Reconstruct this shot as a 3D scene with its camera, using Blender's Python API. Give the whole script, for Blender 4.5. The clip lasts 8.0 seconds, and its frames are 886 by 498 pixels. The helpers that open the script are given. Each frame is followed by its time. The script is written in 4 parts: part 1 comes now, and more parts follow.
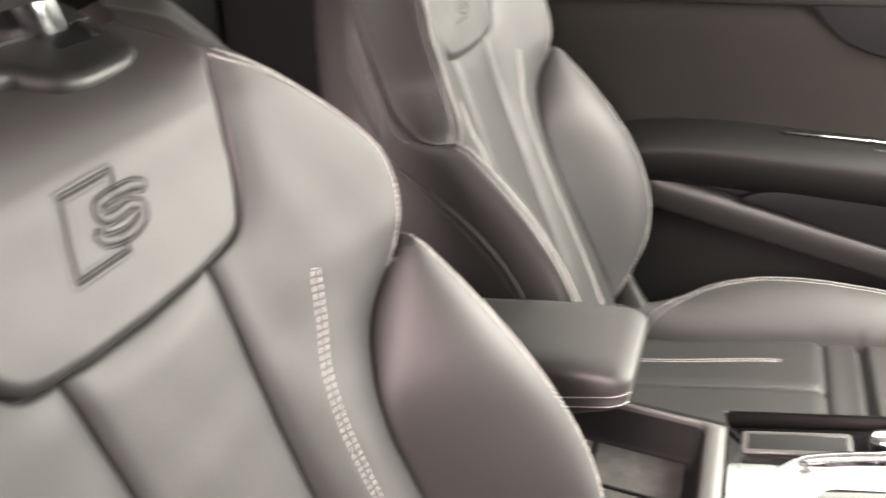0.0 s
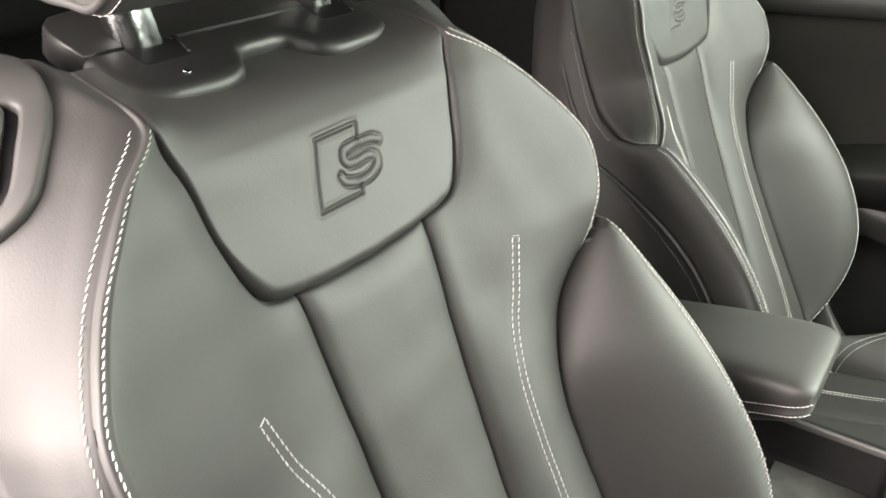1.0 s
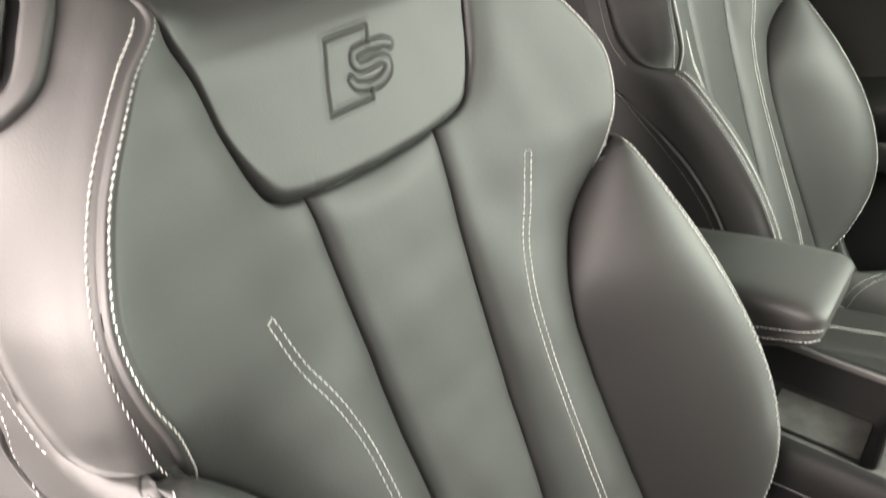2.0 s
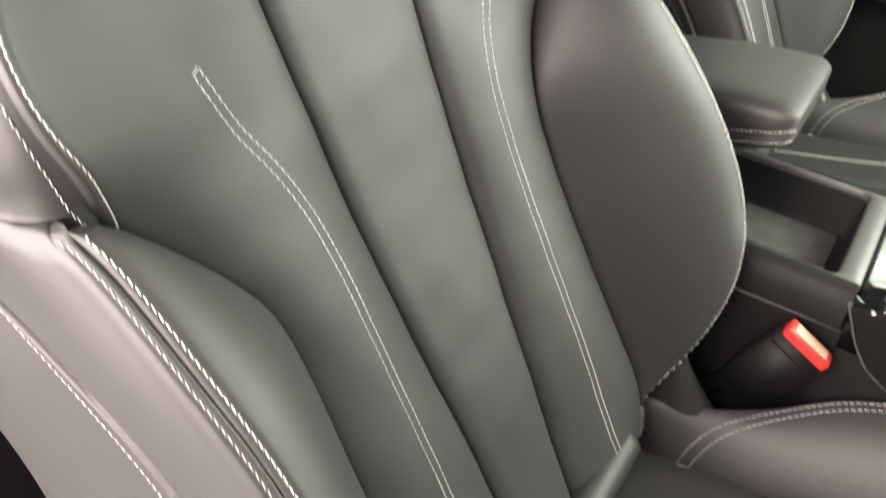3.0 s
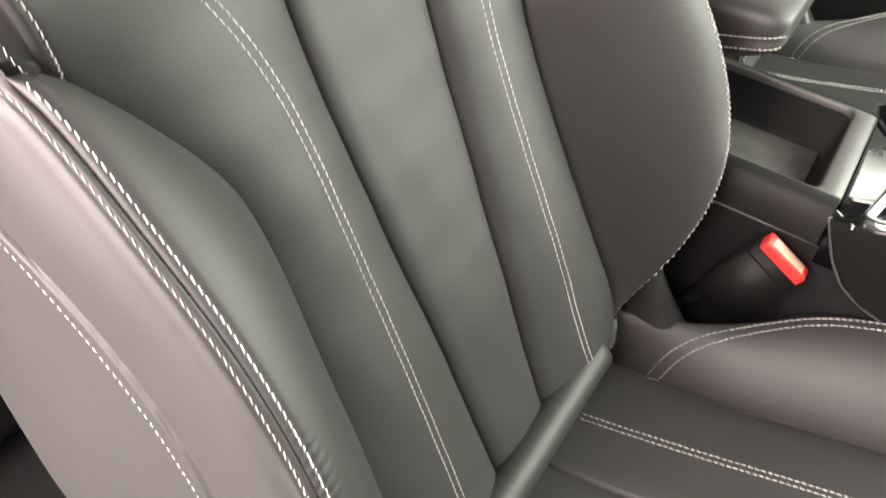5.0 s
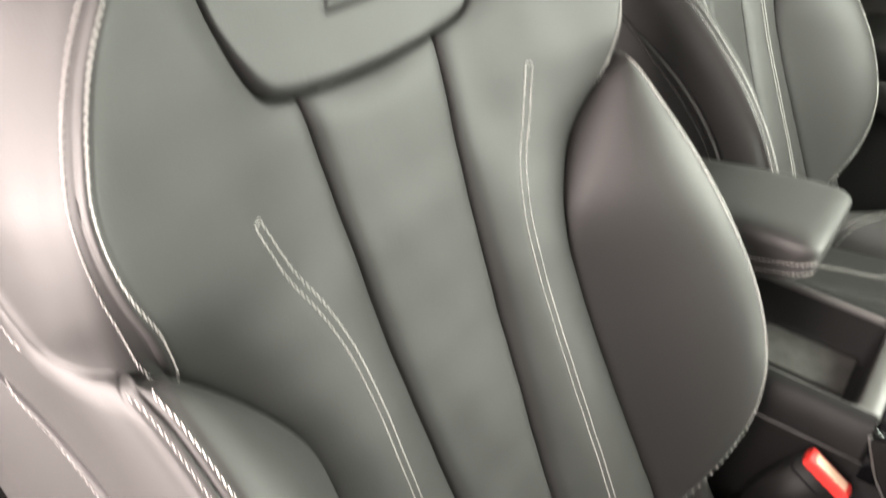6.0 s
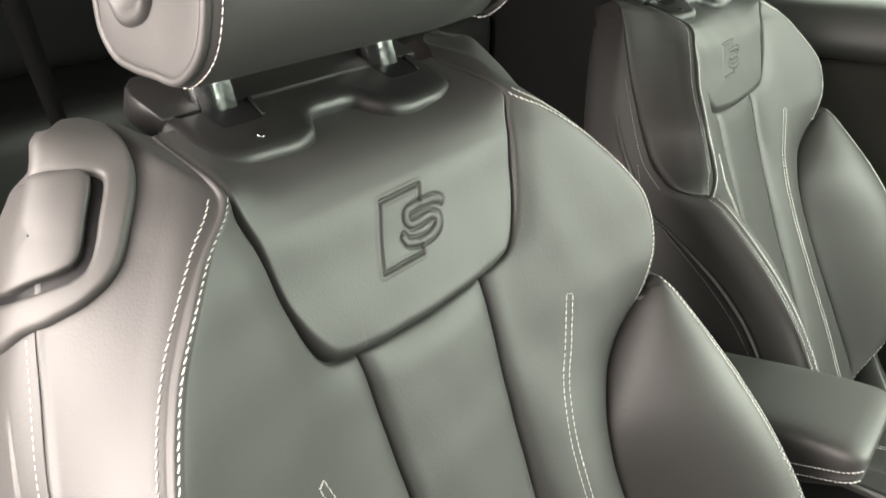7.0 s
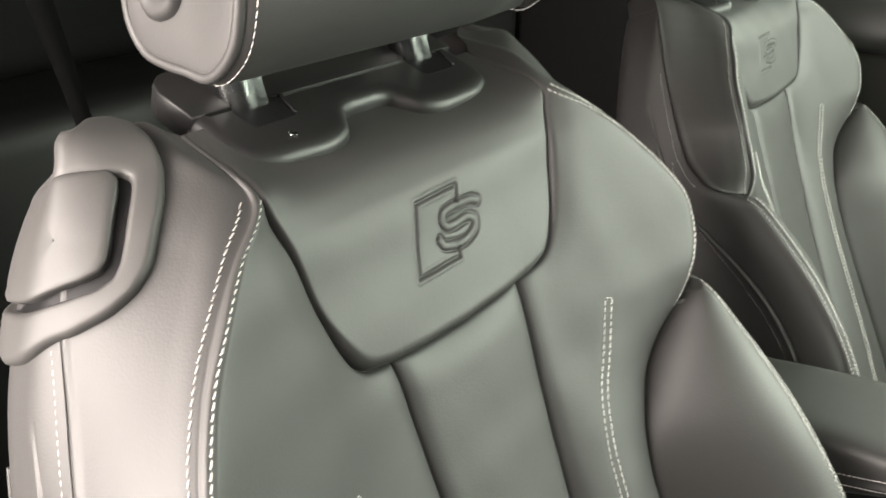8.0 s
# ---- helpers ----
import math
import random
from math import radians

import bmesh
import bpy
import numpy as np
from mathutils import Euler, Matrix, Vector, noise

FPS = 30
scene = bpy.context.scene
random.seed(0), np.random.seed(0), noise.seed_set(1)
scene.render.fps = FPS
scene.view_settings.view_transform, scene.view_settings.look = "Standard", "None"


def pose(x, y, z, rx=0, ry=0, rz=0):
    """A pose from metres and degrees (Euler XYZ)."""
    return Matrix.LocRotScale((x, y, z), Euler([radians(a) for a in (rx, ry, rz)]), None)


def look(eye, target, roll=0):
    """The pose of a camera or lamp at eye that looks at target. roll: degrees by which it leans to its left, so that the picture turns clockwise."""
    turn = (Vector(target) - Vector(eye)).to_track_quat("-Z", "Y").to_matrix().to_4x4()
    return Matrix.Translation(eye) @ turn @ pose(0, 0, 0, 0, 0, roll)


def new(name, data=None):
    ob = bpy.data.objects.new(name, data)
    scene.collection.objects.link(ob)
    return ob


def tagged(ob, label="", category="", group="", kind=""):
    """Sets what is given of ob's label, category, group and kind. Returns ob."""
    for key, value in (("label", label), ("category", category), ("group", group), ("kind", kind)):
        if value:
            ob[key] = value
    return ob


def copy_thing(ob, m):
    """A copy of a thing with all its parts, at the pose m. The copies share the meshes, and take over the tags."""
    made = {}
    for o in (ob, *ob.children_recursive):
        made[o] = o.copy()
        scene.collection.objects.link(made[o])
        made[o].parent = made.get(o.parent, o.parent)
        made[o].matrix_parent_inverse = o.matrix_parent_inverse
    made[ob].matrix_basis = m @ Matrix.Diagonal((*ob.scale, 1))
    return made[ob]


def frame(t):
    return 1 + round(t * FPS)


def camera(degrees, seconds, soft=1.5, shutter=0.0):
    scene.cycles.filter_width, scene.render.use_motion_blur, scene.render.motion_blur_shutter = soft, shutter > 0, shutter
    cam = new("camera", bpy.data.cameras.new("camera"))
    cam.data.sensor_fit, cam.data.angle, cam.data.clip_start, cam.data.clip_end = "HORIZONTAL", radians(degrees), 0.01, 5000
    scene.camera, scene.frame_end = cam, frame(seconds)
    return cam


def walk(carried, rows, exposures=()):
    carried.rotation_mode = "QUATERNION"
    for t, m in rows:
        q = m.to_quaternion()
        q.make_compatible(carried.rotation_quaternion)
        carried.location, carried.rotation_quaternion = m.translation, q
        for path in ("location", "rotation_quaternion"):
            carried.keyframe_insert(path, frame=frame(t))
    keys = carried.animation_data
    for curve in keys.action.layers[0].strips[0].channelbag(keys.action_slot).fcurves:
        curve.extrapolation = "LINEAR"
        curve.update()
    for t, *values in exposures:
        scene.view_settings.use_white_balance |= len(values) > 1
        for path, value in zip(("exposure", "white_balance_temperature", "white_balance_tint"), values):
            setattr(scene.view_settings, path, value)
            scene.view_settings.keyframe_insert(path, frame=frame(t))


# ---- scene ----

# ================= camera and path =================
cam = camera(56.33, 8.0, soft=1.6, shutter=0.6)
PATH = [
    (0.0, 0.0589, -0.3041, 1.2147, 61.55, -1.34, 19.85),
    (0.5, 0.0746, -0.3432, 1.2100, 62.22, -0.97, 30.01),
    (1.0, 0.0736, -0.3576, 1.2078, 62.26, -1.08, 33.98),
    (2.3, 0.0824, -0.3611, 1.1690, 56.29, -1.38, 34.78),
    (2.5, 0.0866, -0.3607, 1.1546, 54.63, -1.44, 34.43),
    (3.0, 0.0887, -0.3560, 1.1207, 49.14, -2.24, 33.11),
    (3.5, 0.0782, -0.3585, 1.0904, 46.08, -3.53, 31.07),
    (4.0, 0.0819, -0.3581, 1.0762, 43.94, -4.25, 30.69),
    (4.2, 0.0874, -0.3613, 1.0731, 43.86, -4.22, 30.77),
    (5.5, 0.0840, -0.3534, 1.1149, 47.16, -4.86, 34.17),
    (5.7, 0.0813, -0.3571, 1.1321, 49.80, -4.56, 34.83),
    (6.0, 0.0693, -0.3575, 1.1648, 53.73, -3.69, 35.34),
    (6.5, 0.0528, -0.3598, 1.2159, 60.14, -2.86, 36.19),
    (7.0, 0.0557, -0.3608, 1.2348, 63.35, -1.89, 37.03),
    (7.5, 0.0582, -0.3622, 1.2370, 64.07, -2.20, 37.80),
    (8.0, 0.0336, -0.3512, 1.2300, 62.91, -1.55, 38.22),
]
EXPOSURES = [(0.0, 0.52, 6950, 24), (0.5, 0.60, 6850, 22), (1.0, 0.08, 6700, 9), (2.5, -0.04, 6700, 9), (3.5, 0.05, 6850, 14), (4.5, 0.07, 6850, 14), (5.5, 0.05, 6800, 14), (6.0, 0.08, 6750, 12), (6.5, 0.16, 6700, 7), (7.0, -0.06, 6700, 6), (8.0, -0.14, 6700, 6)]
walk(cam, [(t, pose(x, y, z, rx, ry, rz)) for t, x, y, z, rx, ry, rz in PATH], EXPOSURES)

# ================= world and light =================
world = bpy.data.worlds.new("sky")
scene.world = world
world.use_nodes = True
wn = world.node_tree
wn.nodes.clear()
sky = wn.nodes.new("ShaderNodeTexSky")
sky.sky_type, sky.sun_disc = 'NISHITA', False
sky.sun_elevation, sky.sun_rotation = radians(50), radians(-150)
bg = wn.nodes.new("ShaderNodeBackground")
bg.inputs[1].default_value = 0.012
wo = wn.nodes.new("ShaderNodeOutputWorld")
wn.links.new(sky.outputs[0], bg.inputs[0])
wn.links.new(bg.outputs[0], wo.inputs[0])


def area_lamp(name, eye, target, sx, sy, watts, colour):
    data = bpy.data.lights.new(name, 'AREA')
    data.shape, data.size, data.size_y = 'RECTANGLE', sx, sy
    data.energy, data.color = watts, colour
    ob = new(name, data)
    ob.matrix_world = look(eye, target)
    return ob


# daylight through the open door, the windscreen and the far side window
area_lamp("door_daylight", (-0.48, -1.16, 1.27), (-0.25, 0.0, 0.96), 1.1, 1.15, 134, (1.0, 0.89, 0.86))
area_lamp("sky_over_door", (0.02, -0.88, 1.72), (-0.10, 0.0, 0.88), 1.8, 0.8, 30, (1.0, 0.90, 0.87))
area_lamp("windscreen_daylight", (0.76, 0.86, 1.20), (0.16, 0.80, 0.48), 1.0, 0.7, 62, (0.92, 1.0, 0.89))
area_lamp("far_window_daylight", (0.22, 1.19, 1.19), (0.05, 0.30, 1.02), 1.4, 0.31, 6, (0.90, 1.0, 0.87))

# ================= small maths =================
def curve(xs, ys):
    """A smooth curve through a few stations (cubic Hermite, clamped ends)."""
    xs, ys = np.array(xs, float), np.array(ys, float)
    d = np.diff(ys) / np.diff(xs)
    h = np.diff(xs)
    m = np.zeros_like(ys)
    m[1:-1] = (d[:-1] * h[1:] + d[1:] * h[:-1]) / (h[1:] + h[:-1])
    m[0], m[-1] = d[0], d[-1]

    def f(x):
        x = np.clip(np.asarray(x, float), xs[0], xs[-1])
        i = np.clip(np.searchsorted(xs, x, side='right') - 1, 0, len(h) - 1)
        a = (x - xs[i]) / h[i]
        return ((1 + 2 * a) * (1 - a) ** 2 * ys[i] + a * (1 - a) ** 2 * h[i] * m[i]
                + a * a * (3 - 2 * a) * ys[i + 1] + a * a * (a - 1) * h[i] * m[i + 1])
    return f


def curve_rows(xs, Y, x):
    """The same curve for each row of Y at once."""
    xs, x = np.array(xs, float), np.clip(np.asarray(x, float), xs[0], xs[-1])
    h = np.diff(xs)
    d = np.diff(Y, axis=1) / h
    m = np.concatenate([d[:, :1], (d[:, :-1] * h[1:] + d[:, 1:] * h[:-1]) / (h[1:] + h[:-1]), d[:, -1:]], 1)
    i = np.clip(np.searchsorted(xs, x, side='right') - 1, 0, len(h) - 1)
    a = (x - xs[i]) / h[i]
    return ((1 + 2 * a) * (1 - a) ** 2 * Y[:, i] + a * (1 - a) ** 2 * h[i] * m[:, i]
            + a * a * (3 - 2 * a) * Y[:, i + 1] + a * a * (a - 1) * h[i] * m[:, i + 1])


def smooth(a, b, x):
    q = np.clip((np.asarray(x, float) - a) / (b - a), 0, 1)
    return q * q * (3 - 2 * q)


def path_points(pts, n=160):
    """Dense points of a smooth 2D or 3D curve through a few stations."""
    p = np.array(pts, float)
    k = np.r_[0, np.cumsum(np.linalg.norm(np.diff(p, axis=0), axis=1))]
    s = np.linspace(0, k[-1], n)
    return np.stack([curve(k, p[:, c])(s) for c in range(p.shape[1])], 1)


def dist_to(u, v, line):
    """Least distance from the points (u, v) to a dense line."""
    best = np.full(u.shape, 9.0)
    for a, b in zip(line[:-1], line[1:]):
        d = b - a
        q = np.clip(((u - a[0]) * d[0] + (v - a[1]) * d[1]) / max(d @ d, 1e-12), 0, 1)
        np.minimum(best, np.hypot(u - a[0] - q * d[0], v - a[1] - q * d[1]), out=best)
    return best


# ================= materials =================
def mat(name, colour, rough, metal=0.0, grain=0.0, grain_size=900.0, vary=0.12, spot=40.0, coat=0.0, spec=0.5, rough_vary=0.08):
    m = bpy.data.materials.new(name)
    m.use_nodes = True
    nt = m.node_tree
    b = nt.nodes["Principled BSDF"]
    b.inputs["Metallic"].default_value = metal
    b.inputs["Specular IOR Level"].default_value = spec
    b.inputs["Coat Weight"].default_value = coat
    tc = nt.nodes.new("ShaderNodeTexCoord")
    big = nt.nodes.new("ShaderNodeTexNoise")
    big.inputs["Scale"].default_value = spot
    big.inputs["Detail"].default_value = 5
    nt.links.new(tc.outputs["Object"], big.inputs["Vector"])
    ramp = nt.nodes.new("ShaderNodeMix")
    ramp.data_type = 'RGBA'
    ramp.inputs[6].default_value = (*[c * (1 - vary) for c in colour], 1)
    ramp.inputs[7].default_value = (*[min(1, c * (1 + vary)) for c in colour], 1)
    nt.links.new(big.outputs["Fac"], ramp.inputs[0])
    nt.links.new(ramp.outputs[2], b.inputs["Base Color"])
    mr = nt.nodes.new("ShaderNodeMapRange")
    mr.inputs["To Min"].default_value = max(0.02, rough - rough_vary)
    mr.inputs["To Max"].default_value = min(1, rough + rough_vary)
    nt.links.new(big.outputs["Fac"], mr.inputs["Value"])
    nt.links.new(mr.outputs[0], b.inputs["Roughness"])
    if grain:
        vo = nt.nodes.new("ShaderNodeTexVoronoi")
        vo.feature = 'SMOOTH_F1'
        vo.inputs["Scale"].default_value = grain_size
        nt.links.new(tc.outputs["Object"], vo.inputs["Vector"])
        no = nt.nodes.new("ShaderNodeTexNoise")
        no.inputs["Scale"].default_value = grain_size * 0.12
        no.inputs["Detail"].default_value = 3
        nt.links.new(tc.outputs["Object"], no.inputs["Vector"])
        ad = nt.nodes.new("ShaderNodeMath")
        ad.operation = 'ADD'
        nt.links.new(vo.outputs["Distance"], ad.inputs[0])
        nt.links.new(no.outputs["Fac"], ad.inputs[1])
        bu = nt.nodes.new("ShaderNodeBump")
        bu.inputs["Strength"].default_value = grain
        bu.inputs["Distance"].default_value = 0.0006
        nt.links.new(ad.outputs[0], bu.inputs["Height"])
        nt.links.new(bu.outputs[0], b.inputs["Normal"])
    return m


LEATHER = mat("black_leather", (0.0225, 0.0218, 0.0212), 0.56, grain=0.12, grain_size=850, vary=0.06, spot=14, spec=0.52, rough_vary=0.03)
THREAD = mat("white_thread", (0.50, 0.49, 0.47), 0.75, vary=0.1, spot=300)
PLASTIC = mat("soft_black_plastic", (0.0060, 0.0059, 0.0058), 0.55, spec=0.2, grain=0.12, grain_size=1500, vary=0.08)
GREY_PLASTIC = mat("grey_moulded_plastic", (0.055, 0.054, 0.052), 0.42, grain=0.1, grain_size=1500, vary=0.06)
DARK = mat("dark_carpet", (0.008, 0.008, 0.008), 0.95, grain=0.5, grain_size=600, vary=0.3, spec=0.2)
CHROME = mat("chrome", (0.75, 0.76, 0.77), 0.16, metal=1.0, vary=0.04)
POST = mat("polished_post_metal", (0.34, 0.35, 0.35), 0.26, metal=1.0, vary=0.06)
SATIN = mat("satin_aluminium", (0.62, 0.63, 0.62), 0.28, metal=1.0, vary=0.05)
GLOSS = mat("piano_black", (0.008, 0.008, 0.009), 0.06, coat=0.6, vary=0.1, rough_vary=0.02)
RED = mat("red_button", (0.62, 0.035, 0.03), 0.35, vary=0.06)
RED_LABEL = mat("pale_button_print", (0.80, 0.52, 0.36), 0.5, vary=0.05)
# for plastic parts, and for the shade of slots and the door pull
BLACK = mat("deep_black_plastic_and_shade", (0.006, 0.006, 0.0065), 0.5, vary=0.1, spec=0.12)
FELT = mat("dark_suede", (0.0115, 0.0104, 0.0094), 0.95, grain=0.5, grain_size=700, vary=0.22, spot=9, spec=0.15)
# grey tone picked so that the unseen roof bounces light down
ROOF = mat("headlining_cloth", (0.22, 0.21, 0.20), 0.95, grain=0.4, grain_size=500)


DOOR_TRIM = mat("dark_door_plastic", (0.021, 0.0205, 0.020), 0.48, grain=0.1, grain_size=1500, vary=0.06)


# ================= building helpers =================
def mesh_from(verts, faces, name, flat=False):
    me = bpy.data.meshes.new(name)
    me.from_pydata([tuple(p) for p in np.asarray(verts, float).tolist()], [], [tuple(f) for f in faces])
    me.update()
    if not flat:
        me.polygons.foreach_set("use_smooth", [True] * len(me.polygons))
    return me


def grid_mesh(P, name, flip=False, wrap=False):
    n, k = P.shape[:2]
    idx = np.arange(n * k).reshape(n, k)
    if wrap:
        idx = np.concatenate([idx, idx[:, :1]], 1)
    a, b, c, d = idx[:-1, :-1].ravel(), idx[:-1, 1:].ravel(), idx[1:, 1:].ravel(), idx[1:, :-1].ravel()
    q = np.stack([a, d, c, b] if flip else [a, b, c, d], 1)
    return mesh_from(P.reshape(-1, 3), q.tolist(), name)


def part(name, data, material, parent=None, label=""):
    """One mesh object under a thing or a part; its mesh is given in world coordinates of the first copy."""
    if isinstance(data, bmesh.types.BMesh):
        me = bpy.data.meshes.new(name)
        data.to_mesh(me)
        data.free()
    else:
        me = data
    me.materials.clear()
    me.materials.append(material)
    ob = new(name, me)
    if parent is not None:
        ob.parent = parent
        if parent.type == 'EMPTY':
            ob.matrix_parent_inverse = Matrix.Translation(-Vector(parent.location))
    if label:
        tagged(ob, label)
    return ob


def thing(name, base, label, category, group="", kind=""):
    ob = new(name)
    ob.location = base
    ob.empty_display_size = 0.05
    return tagged(ob, label, category, group, kind)


def bm_box(lo, hi, bevel=0.0, seg=2):
    bm = bmesh.new()
    bmesh.ops.create_cube(bm, size=1)
    for v in bm.verts:
        v.co = Vector([lo[k] + (v.co[k] + 0.5) * (hi[k] - lo[k]) for k in range(3)])
    if bevel:
        bmesh.ops.bevel(bm, geom=bm.edges[:], offset=bevel, segments=seg, profile=0.6, affect='EDGES')
        for f in bm.faces:
            f.smooth = True
    return bm


def bm_prism(outline, place, depth, bevel=0.0, seg=2):
    """A flat outline of (a, b) thickened by depth along c; place maps (a, b, c) to the world."""
    bm = bmesh.new()
    vs = [bm.verts.new((a, b, 0)) for a, b in outline]
    f = bm.faces.new(vs)
    r = bmesh.ops.extrude_face_region(bm, geom=[f])
    for v in r["geom"]:
        if isinstance(v, bmesh.types.BMVert):
            v.co.z += depth
    bmesh.ops.recalc_face_normals(bm, faces=bm.faces[:])
    if bevel:
        e = [e for e in bm.edges if abs(e.verts[0].co.z - depth) < 1e-7 and abs(e.verts[1].co.z - depth) < 1e-7]
        bmesh.ops.bevel(bm, geom=e, offset=bevel, segments=seg, profile=0.6, affect='EDGES')
    for v in bm.verts:
        v.co = Vector(place(*v.co))
    bmesh.ops.recalc_face_normals(bm, faces=bm.faces[:])
    for f in bm.faces:
        f.smooth = bevel > 0
    return bm


def tube(points, radius, name, sides=10, squash=1.0, caps=True):
    """A round bar along 3D points; radius may be a list."""
    p = np.array(points, float)
    n = len(p)
    rad = np.full(n, radius) if np.isscalar(radius) else np.array(radius, float)
    t = np.gradient(p, axis=0)
    t /= np.linalg.norm(t, axis=1)[:, None]
    up = np.array([0.0, 0, 1]) if abs(t[0][2]) < 0.9 else np.array([1.0, 0, 0])
    rows = []
    for i in range(n):
        a = np.cross(t[i], up)
        a /= np.linalg.norm(a)
        b = np.cross(a, t[i])
        up = b
        th = np.linspace(0, 2 * np.pi, sides, endpoint=False)
        rows.append(p[i] + rad[i] * (np.cos(th)[:, None] * a + squash * np.sin(th)[:, None] * b))
    P = np.array(rows)
    if caps:
        P = np.concatenate([np.repeat(p[:1], sides, 0)[None], P, np.repeat(p[-1:], sides, 0)[None]])
    return grid_mesh(P, name, flip=True, wrap=True)


def rounded(x0, x1, y0, y1, r, n=6):
    out = []
    for cx, cy, a0 in ((x1 - r, y0 + r, -90), (x1 - r, y1 - r, 0), (x0 + r, y1 - r, 90), (x0 + r, y0 + r, 180)):
        out += [(cx + r * math.cos(radians(a0 + 90 / n * k)), cy + r * math.sin(radians(a0 + 90 / n * k))) for k in range(n + 1)]
    return out


def stitches(points, normals, name, pitch=0.0053, length=0.0040, width=0.00028, lift=0.00038, slant=0.75):
    """A row of separate thread loops along a line on a surface."""
    p, nn = np.array(points, float), np.array(normals, float)
    k = np.r_[0, np.cumsum(np.linalg.norm(np.diff(p, axis=0), axis=1))]
    n = max(1, round(k[-1] / pitch))
    pitch = k[-1] / n
    verts, faces = [], []
    for i in range(n):
        c = (i + 0.5) * pitch
        ends = []
        for e in (-1, -0.55, 0.55, 1):
            q = c + e * length / 2
            ends.append(np.array([np.interp(q, k, p[:, j]) for j in range(3)]))
        nor = np.array([np.interp(c, k, nn[:, j]) for j in range(3)])
        nor /= np.linalg.norm(nor) + 1e-9
        along = ends[3] - ends[0]
        along /= np.linalg.norm(along) + 1e-9
        side = np.cross(along, nor)
        base = len(verts)
        for j, e in enumerate(ends):
            r = width * (0.5 if j in (0, 3) else 1.0)
            h = lift + (0.0 if j in (0, 3) else 0.0002)
            off = slant * (j - 1.5) * width
            o = e + side * off
            verts += [o - side * r - nor * 0.0003, o - side * r * 0.6 + nor * (h + r * 0.6), o + side * r * 0.6 + nor * (h + r * 0.6), o + side * r - nor * 0.0003]
        for j in range(3):
            a, b = base + 4 * j, base + 4 * j + 4
            faces += [(a, a + 1, b + 1, b), (a + 1, a + 2, b + 2, b + 1), (a + 2, a + 3, b + 3, b + 2)]
        faces += [(base + 3, base + 2, base + 1, base), (base + 12, base + 13, base + 14, base + 15)]
    return mesh_from(verts, faces, name)


# ================= the seat =================
RECLINE = radians(20.5)
FOOT = np.array([0.0, 0.0, 0.5])
UP = np.array([-math.sin(RECLINE), 0, math.cos(RECLINE)])
OUT = np.array([math.cos(RECLINE), 0, math.sin(RECLINE)])
ACROSS = np.array([0.0, 1.0, 0.0])


def seat_to_world(u, v, w):
    """u across the seat, v up the backrest, w forwards out of it."""
    u, v, w = np.broadcast_arrays(np.asarray(u, float), v, w)
    return FOOT + u[..., None] * ACROSS + v[..., None] * UP + w[..., None] * OUT


seam_w = curve([-.06, 0, .06, .16, .254, .322, .377, .41, .45, .51, .56, .60, .623, .645, .66, .672, .685, .695],
               [.004, .001, -.0055, -.0152, -.0264, -.0333, -.0375, -.0385, -.0400, -.041, -.042, -.0435, -.052, -.077, -.096, -.111, -.128, -.142])
seam_u = curve([-.06, .06, .16, .25, .32, .41, .51], [.034, .039, .0438, .050, .054, .0578, .0625])
crease_u = curve([-.06, .03, .116, .18, .238, .286, .32, .35, .376, .396, .422, .434, .440], [.120, .161, .155, .148, .1437, .142, .1424, .149, .163, .177, .198, .209, .216])
# edge of the upper part; below the shoulder it turns inwards and dives under the lower bolster
edge_u = curve([-.06, 0, .03, .116, .18, .286, .32, .35, .379, .40, .42, .43, .447, .456, .479, .50, .52, .536, .559, .581, .604, .623, .64, .66, .695],
               [.105, .118, .163, .168, .161, .155, .1555, .163, .180, .193, .2045, .2075, .2130, .2155, .2225, .2245, .2212, .2136, .1985, .180, .156, .1305, .1260, .121, .103])
# outline and height of the lower bolster's edge seam
edge_low = curve([-.06, 0, .03, .06, .10, .15, .20, .25, .30, .338, .38, .43, .446, .479, .50, .52, .536, .559, .581, .604, .623, .64, .66, .695],
                 [.122, .132, .172, .201, .224, .236, .2390, .2370, .2325, .230, .2288, .2278, .2285, .2262, .2240, .2205, .2130, .198, .180, .155, .131, .1265, .121, .103])
wing_w = curve([-.06, 0, .03, .06, .10, .15, .20, .25, .338, .35, .38, .407, .43, .446, .46, .479], [-.05, -.02, .010, .040, .068, .086, .090, .0855, .061, .056, .0415, .027, .0135, .002, -.001, .0040])
stitch_u = curve([.02, .10, .187, .25, .30, .347, .375, .411, .431, .471], [.094, .0933, .0925, .0917, .092, .0935, .0970, .1085, .118, .1315])
PANEL = [(0, .507), (.05, .5095), (.075, .5125), (.088, .5165), (.0955, .523), (.101, .532), (.1097, .557), (.1173, .595), (.1235, .6226), (.122, .645), (.112, .68), (.10, .70)]
PANEL_LINE = path_points(PANEL, 120)


def badge_bracket():
    """Open bracket of the embossed badge, one centre line in (u, v)."""
    return np.array([(.0156, .5797), (.0187, .5890), (-.0190, .5882), (-.0325, .5477), (.0065, .5473), (.0075, .5519)])


